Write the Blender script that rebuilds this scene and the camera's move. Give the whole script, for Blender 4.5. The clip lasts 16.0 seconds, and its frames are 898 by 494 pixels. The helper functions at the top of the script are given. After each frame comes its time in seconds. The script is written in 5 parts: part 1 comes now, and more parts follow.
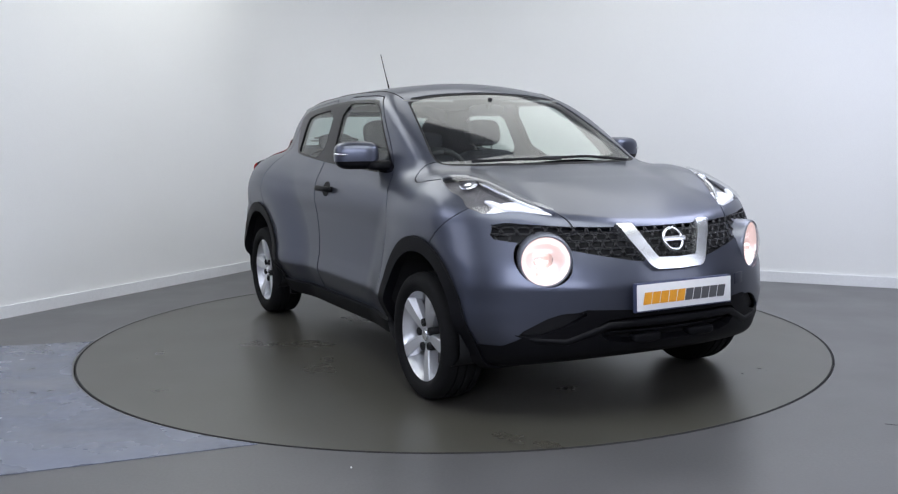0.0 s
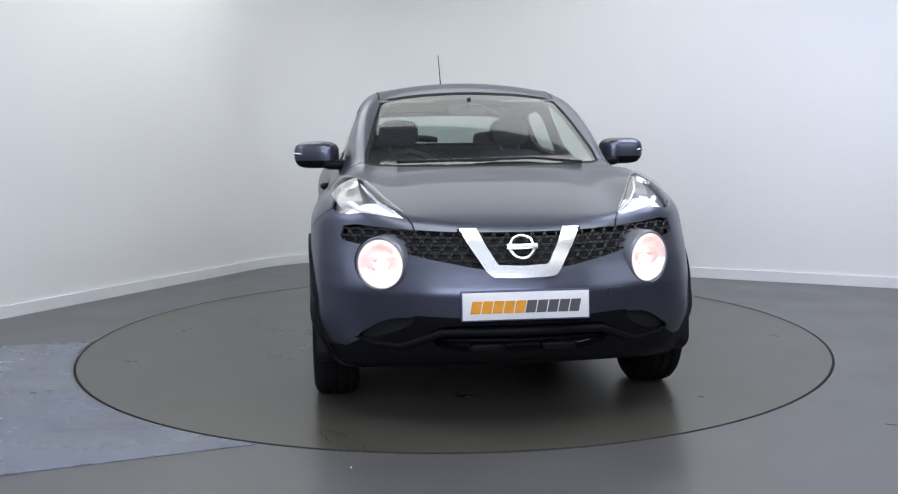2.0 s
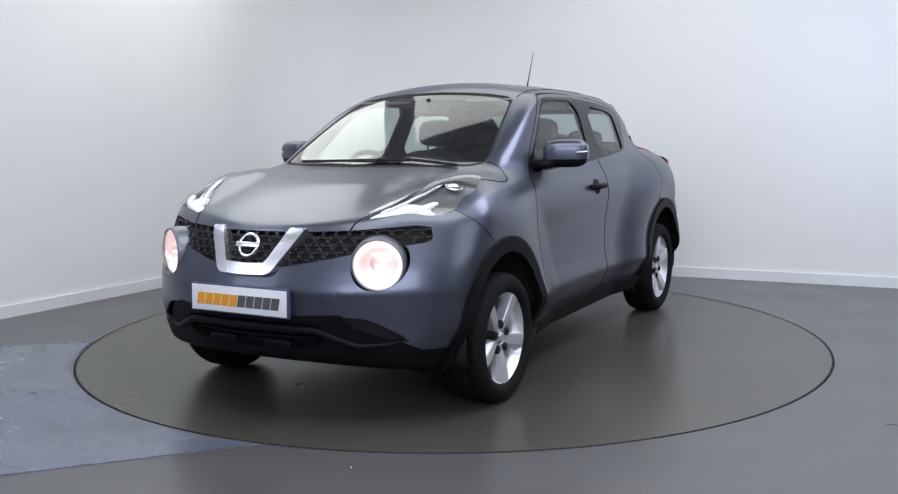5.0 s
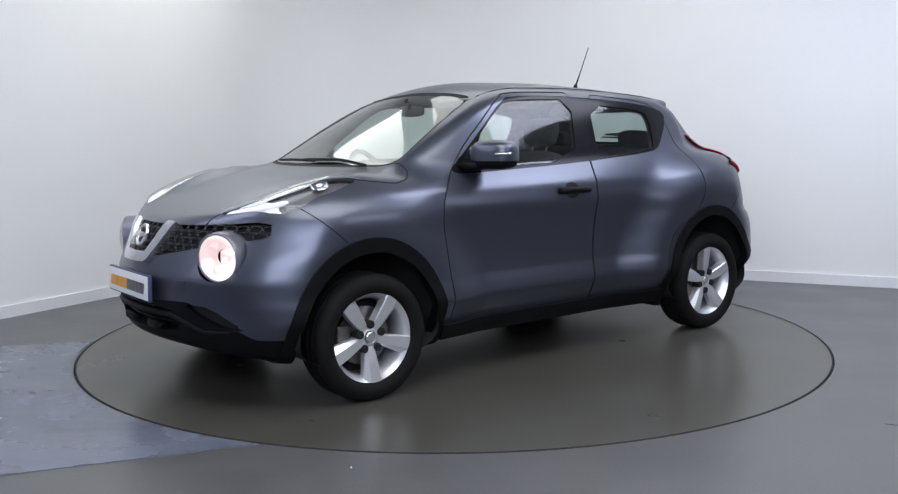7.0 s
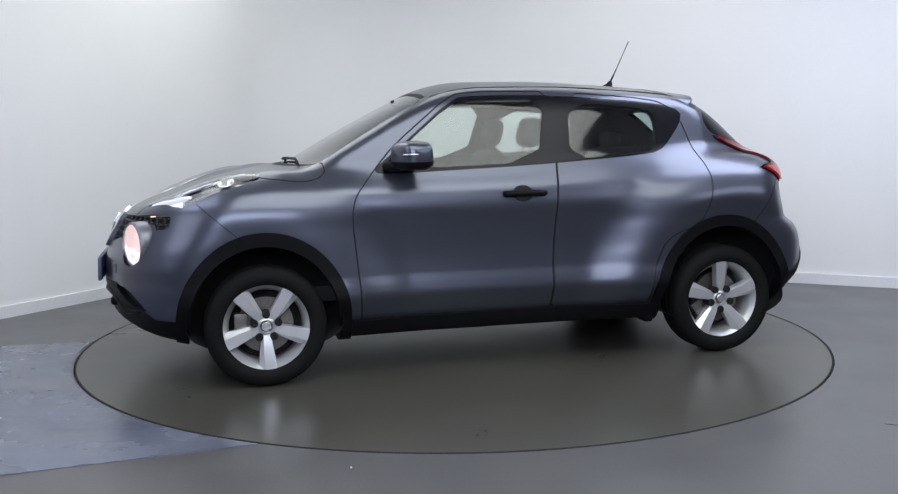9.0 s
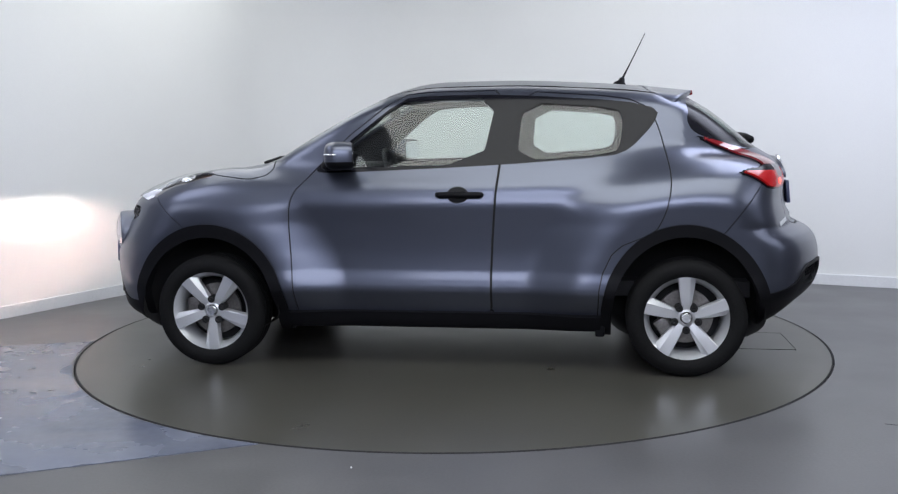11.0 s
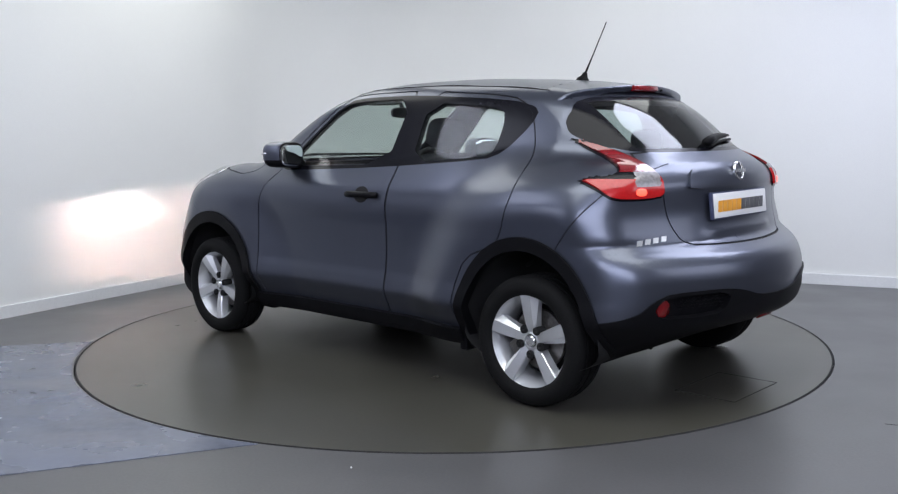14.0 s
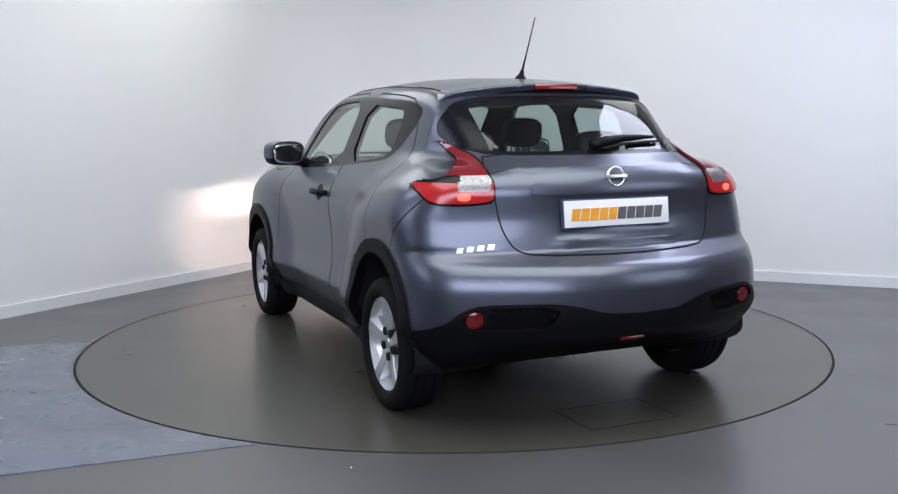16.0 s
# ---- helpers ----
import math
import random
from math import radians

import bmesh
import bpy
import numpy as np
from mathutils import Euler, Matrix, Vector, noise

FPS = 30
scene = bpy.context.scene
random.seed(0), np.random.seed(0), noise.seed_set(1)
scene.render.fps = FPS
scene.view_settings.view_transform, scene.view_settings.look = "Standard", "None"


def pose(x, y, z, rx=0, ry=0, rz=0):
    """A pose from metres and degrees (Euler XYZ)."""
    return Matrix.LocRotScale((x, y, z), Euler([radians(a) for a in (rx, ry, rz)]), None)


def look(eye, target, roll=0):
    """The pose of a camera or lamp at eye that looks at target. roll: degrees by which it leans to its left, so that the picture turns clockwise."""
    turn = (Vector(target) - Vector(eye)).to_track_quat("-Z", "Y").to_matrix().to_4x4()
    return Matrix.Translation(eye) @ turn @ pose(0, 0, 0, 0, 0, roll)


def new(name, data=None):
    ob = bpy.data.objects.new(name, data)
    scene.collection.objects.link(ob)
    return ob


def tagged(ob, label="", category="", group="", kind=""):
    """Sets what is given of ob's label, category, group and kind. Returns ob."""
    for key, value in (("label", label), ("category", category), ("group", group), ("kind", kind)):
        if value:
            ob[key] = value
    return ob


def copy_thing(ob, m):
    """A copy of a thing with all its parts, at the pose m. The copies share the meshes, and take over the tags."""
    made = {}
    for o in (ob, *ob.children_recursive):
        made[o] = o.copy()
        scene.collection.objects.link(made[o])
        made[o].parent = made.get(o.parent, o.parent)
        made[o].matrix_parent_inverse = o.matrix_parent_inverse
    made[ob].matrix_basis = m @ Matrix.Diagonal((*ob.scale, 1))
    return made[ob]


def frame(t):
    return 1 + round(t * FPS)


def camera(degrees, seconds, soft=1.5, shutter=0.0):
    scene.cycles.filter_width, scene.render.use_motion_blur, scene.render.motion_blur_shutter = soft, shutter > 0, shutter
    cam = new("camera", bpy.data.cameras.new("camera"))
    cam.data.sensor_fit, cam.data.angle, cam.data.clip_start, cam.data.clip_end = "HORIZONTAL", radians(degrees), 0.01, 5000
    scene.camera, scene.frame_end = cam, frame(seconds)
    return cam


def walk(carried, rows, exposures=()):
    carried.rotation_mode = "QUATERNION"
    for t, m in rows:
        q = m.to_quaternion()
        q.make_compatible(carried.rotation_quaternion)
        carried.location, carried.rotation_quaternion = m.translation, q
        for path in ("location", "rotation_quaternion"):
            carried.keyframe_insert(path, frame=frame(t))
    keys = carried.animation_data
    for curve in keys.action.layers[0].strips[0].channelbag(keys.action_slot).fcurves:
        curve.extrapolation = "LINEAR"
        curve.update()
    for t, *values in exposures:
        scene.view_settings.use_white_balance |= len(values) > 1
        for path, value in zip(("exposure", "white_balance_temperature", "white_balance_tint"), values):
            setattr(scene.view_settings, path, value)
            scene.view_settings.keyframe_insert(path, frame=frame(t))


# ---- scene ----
cam = camera(51.15, 16.0, soft=1.25)
CAM = pose(0.0, -5.759, 1.253, 83.005, 0.675, 0.113)
walk(cam, [(0.0, CAM), (16.0, CAM)])

# ---- light ----
world = bpy.data.worlds.new("world")
world.use_nodes = True
world.node_tree.nodes["Background"].inputs[0].default_value = (0.6, 0.65, 0.75, 1)
world.node_tree.nodes["Background"].inputs[1].default_value = 0.02
scene.world = world
scene.view_settings.exposure = 0.0
CEIL = 3.1


def area(name, eye, target, sx, sy, watts, color):
    data = bpy.data.lights.new(name, "AREA")
    data.shape, data.size, data.size_y, data.energy, data.color = "RECTANGLE", sx, sy, watts, color
    ob = new(name, data)
    ob.matrix_world = look(eye, target)
    return ob


# unseen light banks, first and fourth inferred, others added as fill: eye, target, length, width, watts, colour
COOL, SOFT = (0.757, 0.806, 1.0), (0.94, 0.97, 0.93)
BANKS = [((-1.75, 1.1, 3.04), (-1.75, 1.101, 0), 1.4, 2.8, 24, SOFT), ((2.7, -0.3, 3.04), (2.7, -0.299, 0), 2.0, 1.4, 62, COOL),
         ((0.8, 1.3, 3.04), (0.8, 1.301, 0), 3.0, 1.6, 15, SOFT), ((0.6, -2.7, 3.04), (0.6, -2.699, 0), 3.6, 2.0, 74, SOFT),
         ((-3.0, -1.4, 3.04), (-3.0, -1.399, 0), 1.8, 1.4, 25, COOL), ((0.0, -6.3, 2.36), (0.0, 1.5, 0.9), 4.4, 1.3, 118, COOL),
         ((-4.5, -2.9, 2.36), (-0.5, 1.0, 0.9), 2.8, 1.3, 20, COOL), ((4.6, -3.0, 2.36), (0.8, 1.5, 0.9), 2.8, 1.3, 20, COOL),
         ((0.0, -8.0, 3.04), (0.0, -7.999, 0), 2.8, 1.1, 50, COOL)]
for eye_, target_, sx_, sy_, w_, tint_ in BANKS:
    area("bank_light", eye_, target_, sx_, sy_, w_, tint_)

# ---- materials ----


def material(name, color, rough=0.5, metal=0.0, coat=0.0, grain=0.0, scale=40.0, bump=0.0, stain=0.0, stain_scale=2.0,
             spec=0.5, fleck=0.0, emit=None, strength=0.0, coat_rough=0.04, rough_var=0.0):
    mat = bpy.data.materials.new(name)
    mat.use_nodes = True
    nt = mat.node_tree
    b = nt.nodes["Principled BSDF"]
    b.inputs["Base Color"].default_value = (*color, 1)
    b.inputs["Roughness"].default_value = rough
    b.inputs["Metallic"].default_value = metal
    b.inputs["Coat Weight"].default_value = coat
    b.inputs["Coat Roughness"].default_value = coat_rough
    b.inputs["Specular IOR Level"].default_value = spec
    if emit:
        b.inputs["Emission Color"].default_value = (*emit, 1)
        b.inputs["Emission Strength"].default_value = strength
    tc = nt.nodes.new("ShaderNodeTexCoord")
    fine = nt.nodes.new("ShaderNodeTexNoise")
    fine.inputs["Scale"].default_value, fine.inputs["Detail"].default_value = scale, 6
    nt.links.new(tc.outputs["Object"], fine.inputs["Vector"])
    broad = nt.nodes.new("ShaderNodeTexNoise")
    broad.inputs["Scale"].default_value, broad.inputs["Detail"].default_value = stain_scale, 5
    nt.links.new(tc.outputs["Object"], broad.inputs["Vector"])
    if grain or stain:
        add = nt.nodes.new("ShaderNodeMath")
        add.operation = "MULTIPLY_ADD"
        nt.links.new(fine.outputs["Fac"], add.inputs[0])
        add.inputs[1].default_value, add.inputs[2].default_value = 5 * grain, 1 - 2.5 * grain - 2.5 * stain
        add2 = nt.nodes.new("ShaderNodeMath")
        add2.operation = "MULTIPLY_ADD"
        nt.links.new(broad.outputs["Fac"], add2.inputs[0])
        add2.inputs[1].default_value = 5 * stain
        nt.links.new(add.outputs[0], add2.inputs[2])
        total = add2
        if fleck:
            spots = nt.nodes.new("ShaderNodeTexNoise")
            spots.inputs["Scale"].default_value, spots.inputs["Detail"].default_value = 3.4, 7
            spots.inputs["Distortion"].default_value = 0.8
            nt.links.new(tc.outputs["Object"], spots.inputs["Vector"])
            ramp = nt.nodes.new("ShaderNodeMapRange")
            ramp.inputs["From Min"].default_value, ramp.inputs["From Max"].default_value = 0.50, 0.78
            nt.links.new(spots.outputs["Fac"], ramp.inputs["Value"])
            total = nt.nodes.new("ShaderNodeMath")
            total.operation = "MULTIPLY_ADD"
            nt.links.new(ramp.outputs[0], total.inputs[0])
            total.inputs[1].default_value = fleck
            nt.links.new(add2.outputs[0], total.inputs[2])
        mul = nt.nodes.new("ShaderNodeVectorMath")
        mul.operation = "SCALE"
        mul.inputs[0].default_value = color
        nt.links.new(total.outputs[0], mul.inputs["Scale"])
        nt.links.new(mul.outputs[0], b.inputs["Base Color"])
    if rough_var:
        rv = nt.nodes.new("ShaderNodeMath")
        rv.operation = "MULTIPLY_ADD"
        nt.links.new(broad.outputs["Fac"], rv.inputs[0])
        rv.inputs[1].default_value, rv.inputs[2].default_value = 2 * rough_var, rough - rough_var
        nt.links.new(rv.outputs[0], b.inputs["Roughness"])
    if bump:
        bp = nt.nodes.new("ShaderNodeBump")
        bp.inputs["Strength"].default_value, bp.inputs["Distance"].default_value = bump, 0.002
        nt.links.new(fine.outputs["Fac"], bp.inputs["Height"])
        nt.links.new(bp.outputs[0], b.inputs["Normal"])
    return mat


def glass(name, tint, gloss=1.0):
    mat = bpy.data.materials.new(name)
    mat.use_nodes = True
    nt = mat.node_tree
    nt.nodes.remove(nt.nodes["Principled BSDF"])
    out = nt.nodes["Material Output"]
    tr, gl = nt.nodes.new("ShaderNodeBsdfTransparent"), nt.nodes.new("ShaderNodeBsdfGlossy")
    tr.inputs[0].default_value = (*tint, 1)
    gl.inputs["Roughness"].default_value = 0.05
    lw, mx = nt.nodes.new("ShaderNodeLayerWeight"), nt.nodes.new("ShaderNodeMixShader")
    lw.inputs[0].default_value = 0.5
    pw, sc = nt.nodes.new("ShaderNodeMath"), nt.nodes.new("ShaderNodeMath")
    pw.operation, sc.operation = "POWER", "MULTIPLY_ADD"
    pw.inputs[1].default_value = 4.5
    nt.links.new(lw.outputs["Facing"], pw.inputs[0])
    nt.links.new(pw.outputs[0], sc.inputs[0])
    sc.inputs[1].default_value, sc.inputs[2].default_value = 0.9 * gloss, 0.06 * gloss
    nt.links.new(sc.outputs[0], mx.inputs[0])
    nt.links.new(tr.outputs[0], mx.inputs[1])
    nt.links.new(gl.outputs[0], mx.inputs[2])
    nt.links.new(mx.outputs[0], out.inputs[0])
    return mat


PAINT = material("gunmetal_paint", (0.095, 0.104, 0.138), 0.35, 0.85, 0.4, grain=0.03, scale=500, stain=0.01, coat_rough=0.13)
# body paint with brightness put into the colour, against the bezel's dark reflections
BEZEL = material("lightened_body_paint", (0.17, 0.18, 0.215), 0.38, 0.4, 0.3, grain=0.03, scale=300)
BLACK = material("black_plastic", (0.0045, 0.0045, 0.0058), 0.5, grain=0.12, scale=150, stain=0.1, spec=0.12)
GLOSSBLACK = material("gloss_black_trim", (0.006, 0.006, 0.009), 0.2, spec=0.18, grain=0.1)
GRILLEM = material("grille_plastic", (0.012, 0.012, 0.015), 0.35, spec=0.4, grain=0.1)
SEAM = material("seam_black", (0.006, 0.006, 0.007), 0.8, grain=0.1)
LINING = material("cabin_lining", (0.022, 0.022, 0.024), 0.85, grain=0.06, scale=40, stain=0.08)
HEADLINER = material("headliner_cloth", (0.25, 0.25, 0.24), 0.9, grain=0.1, scale=200)
CLOTH = material("seat_cloth", (0.028, 0.03, 0.034), 0.9, grain=0.08, scale=60, stain=0.08)
RUBBER = material("tyre_rubber", (0.0048, 0.0048, 0.0052), 0.8, grain=0.3, scale=120, bump=0.3, stain=0.15, spec=0.2)
ALLOY = material("silver_alloy", (0.66, 0.67, 0.69), 0.34, 0.65, 0.4, grain=0.04, scale=500, stain=0.05)
STEEL = material("dull_steel", (0.2, 0.19, 0.18), 0.45, 0.9, grain=0.2, scale=80, stain=0.2)
CHROME = material("chrome", (0.86, 0.87, 0.88), 0.12, 1.0, grain=0.02)
SATIN = material("satin_chrome", (0.75, 0.76, 0.78), 0.25, 0.9, grain=0.03)
CLEARLAMP = material("reversing_lamp", (0.24, 0.23, 0.24), 0.35, 0.7, 0.5, grain=0.25, scale=70)
REFLECTOR = material("lamp_reflector", (0.8, 0.8, 0.82), 0.15, 1.0, grain=0.05, scale=60)
WINDOW = glass("window_glass", (0.80, 0.87, 0.84))
SCREEN = glass("windscreen_glass", (0.80, 0.87, 0.83), 1.5)
REARGLASS = glass("rear_window_glass", (0.55, 0.63, 0.61))
LENS = glass("clear_lens", (0.93, 0.94, 0.96))
RED = material("red_lens", (0.15, 0.005, 0.009), 0.1, coat=1.0, grain=0.1, scale=90, emit=(1, 0.03, 0.02), strength=0.03)
REDLIT = material("lit_red_lens", (0.26, 0.006, 0.008), 0.2, coat=0.4, grain=0.15, scale=90, emit=(1, 0.02, 0.02), strength=0.14)
REFLEXRED = material("red_reflector", (0.16, 0.004, 0.006), 0.2, coat=0.5, grain=0.2, scale=300)
DRL = material("daytime_light_guide", (0.8, 0.8, 0.85), 0.3, grain=0.05, emit=(0.85, 0.88, 1.0), strength=0.38)
BEAM = material("headlamp_bulb", (1, 1, 1), 0.3, emit=(1.0, 0.86, 0.78), strength=31000.0)
# emitter added beside the bulb for the wide part of the beam
BEAMWIDE = material("added_beam_spread", (1, 1, 1), 0.3, emit=(1.0, 0.66, 0.55), strength=36000.0)
TAILBULB = material("tail_bulb", (0.8, 0.1, 0.08), 0.3, emit=(1.0, 0.10, 0.05), strength=1.6)
# emission stands in for bulb light caught by bowl, projector and shields
BOWL = material("glowing_bowl", (0.85, 0.85, 0.85), 0.25, 0.6, grain=0.03, scale=70, emit=(1.0, 0.64, 0.56), strength=0.68)
WHITEPL = material("plate_white", (0.78, 0.78, 0.8), 0.35, coat=0.3, grain=0.02)
ORANGE = material("plate_orange", (0.75, 0.33, 0.03), 0.4, grain=0.08, scale=30)
DARKGREY = material("plate_grey", (0.09, 0.09, 0.1), 0.4, grain=0.08, scale=30)
PLATEEDGE = material("plate_blue_edge", (0.05, 0.06, 0.12), 0.4, grain=0.1)
MIRROR = material("mirror_glass", (0.8, 0.82, 0.85), 0.02, 1.0)
WALL = material("white_wall_paint", (0.78, 0.785, 0.775), 0.62, grain=0.02, scale=160, bump=0.06, stain=0.025, stain_scale=0.7)
# grey of the unseen walls, set dark to tone down the car's reflections
BACKM = material("dark_unseen_wall", (0.30, 0.30, 0.31), 0.7, grain=0.05, stain=0.06)
CEILM = material("ceiling_paint", (0.74, 0.74, 0.74), 0.8, grain=0.02, stain=0.02)
SKIRT = material("white_skirting_paint", (0.74, 0.75, 0.76), 0.45, grain=0.03, scale=60, stain=0.04)
FLOORM = material("grey_floor_paint", (0.086, 0.085, 0.088), 0.34, fleck=0.10, grain=0.10, scale=80, stain=0.16, stain_scale=1.6, rough_var=0.14)
DISCM = material("turntable_floor_paint", (0.061, 0.0588, 0.0505), 0.30, grain=0.07, scale=60, stain=0.10, stain_scale=1.7, rough_var=0.06)
PATCHM = material("pale_blue_patch_surface", (0.108, 0.122, 0.170), 0.26, grain=0.12, scale=25, bump=0.08, stain=0.22, stain_scale=3.0, rough_var=0.2)


def scuffs(mat, tint, scale, seed, amount):
    """Worn streaks and dried wet marks: a second colour and a gloss of its own in drawn-out blotches."""
    nt = mat.node_tree
    b = nt.nodes["Principled BSDF"]
    tc = nt.nodes.new("ShaderNodeTexCoord")
    mp = nt.nodes.new("ShaderNodeMapping")
    mp.inputs["Rotation"].default_value = (0, 0, 0.5 + seed)
    mp.inputs["Location"].default_value = (seed * 3.1, seed * 1.7, 0)
    mp.inputs["Scale"].default_value = (scale, scale * 2.6, 1)
    no = nt.nodes.new("ShaderNodeTexNoise")
    no.inputs["Scale"].default_value, no.inputs["Detail"].default_value, no.inputs["Distortion"].default_value = 1.0, 3, 0.4
    rg = nt.nodes.new("ShaderNodeMapRange")
    rg.inputs["From Min"].default_value, rg.inputs["From Max"].default_value = 0.38, 0.76
    rg.inputs["To Max"].default_value = amount
    mx = nt.nodes.new("ShaderNodeMix")
    mx.data_type = "RGBA"
    nt.links.new(tc.outputs["Object"], mp.inputs[0])
    nt.links.new(mp.outputs[0], no.inputs["Vector"])
    nt.links.new(no.outputs["Fac"], rg.inputs["Value"])
    nt.links.new(rg.outputs[0], mx.inputs[0])
    nt.links.new(b.inputs["Base Color"].links[0].from_socket, mx.inputs[6])
    mx.inputs[7].default_value = (*tint, 1)
    nt.links.new(mx.outputs[2], b.inputs["Base Color"])
    ml = nt.nodes.new("ShaderNodeMath")
    ml.operation = "MULTIPLY_ADD"
    nt.links.new(rg.outputs[0], ml.inputs[0])
    ml.inputs[1].default_value = -0.04
    nt.links.new(b.inputs["Roughness"].links[0].from_socket, ml.inputs[2])
    ml.use_clamp = True
    nt.links.new(ml.outputs[0], b.inputs["Roughness"])


scuffs(DISCM, (0.052, 0.048, 0.037), 0.8, 0.4, 0.5)
scuffs(FLOORM, (0.075, 0.074, 0.078), 0.9, 1.3, 0.6)
scuffs(PATCHM, (0.16, 0.17, 0.20), 1.6, 2.2, 0.6)
# glow inside the housings of the added light banks
PANELM = material("light_diffuser", (0.9, 0.9, 0.9), 0.5, emit=(0.95, 0.97, 1.0), strength=0.6)
BLUEGLOW = material("daylight_strip", (0.7, 0.8, 1.0), 0.5, emit=(0.45, 0.55, 1.0), strength=5.0)

# ---- mesh helpers ----


def part(name, bm, mat, parent=None, label="", smooth=True):
    me = bpy.data.meshes.new(name)
    bm.to_mesh(me)
    bm.free()
    me.materials.append(mat)
    if smooth:
        me.shade_smooth()
    ob = new(name, me)
    ob.parent = parent
    return tagged(ob, label)


def soft_part(name, bm, mat, parent=None, label="", angle=35):
    """A part with smooth faces and sharp edges past the angle."""
    ob = part(name, bm, mat, parent, label)
    ob.data.set_sharp_from_angle(angle=radians(angle))
    return ob


def box(bm, sx, sy, sz, m, bevel=0.0, seg=2):
    r = bmesh.ops.create_cube(bm, size=1.0, matrix=m @ Matrix.Diagonal((sx, sy, sz, 1)))
    if bevel:
        es = list({e for v in r["verts"] for e in v.link_edges})
        bmesh.ops.bevel(bm, geom=es, offset=bevel, segments=seg, affect="EDGES", profile=0.6)
    return bm


def lathe(bm, prof, m, n=48):
    """Turns (radius, height) pairs about the z axis of m."""
    rings = []
    for r, h in prof:
        rings.append([bm.verts.new(m @ Vector((r * math.cos(a), r * math.sin(a), h))) for a in np.linspace(0, 2 * math.pi, n, endpoint=False)])
    for a, b in zip(rings, rings[1:]):
        for i in range(n):
            j = (i + 1) % n
            bm.faces.new((a[i], a[j], b[j], b[i]))
    return bm


def disc(bm, r, m, n=40):
    bmesh.ops.create_circle(bm, cap_ends=True, radius=r, segments=n, matrix=m)
    return bm


def prism(bm, pts, m, depth):
    """A flat outline in the xy plane of m, given depth along z."""
    a = [bm.verts.new(m @ Vector((x, y, 0))) for x, y in pts]
    b = [bm.verts.new(m @ Vector((x, y, depth))) for x, y in pts]
    bm.faces.new(b)
    bm.faces.new(a[::-1])
    for i in range(len(a)):
        j = (i + 1) % len(a)
        bm.faces.new((a[i], a[j], b[j], b[i]))
    bmesh.ops.recalc_face_normals(bm, faces=bm.faces)
    return bm


def tube(bm, pts, r, n=10):
    """A round bar through the points."""
    rings = []
    for i, p in enumerate(pts):
        d = (Vector(pts[min(i + 1, len(pts) - 1)]) - Vector(pts[max(i - 1, 0)])).normalized()
        q = d.to_track_quat("Z", "Y")
        rr = r[i] if isinstance(r, (list, tuple)) else r
        rings.append([bm.verts.new(Vector(p) + q @ Vector((rr * math.cos(a), rr * math.sin(a), 0))) for a in np.linspace(0, 2 * math.pi, n, endpoint=False)])
    for a, b in zip(rings, rings[1:]):
        for i in range(n):
            j = (i + 1) % n
            bm.faces.new((a[i], a[j], b[j], b[i]))
    bm.faces.new(rings[0][::-1])
    bm.faces.new(rings[-1])
    return bm


# ---- room ----


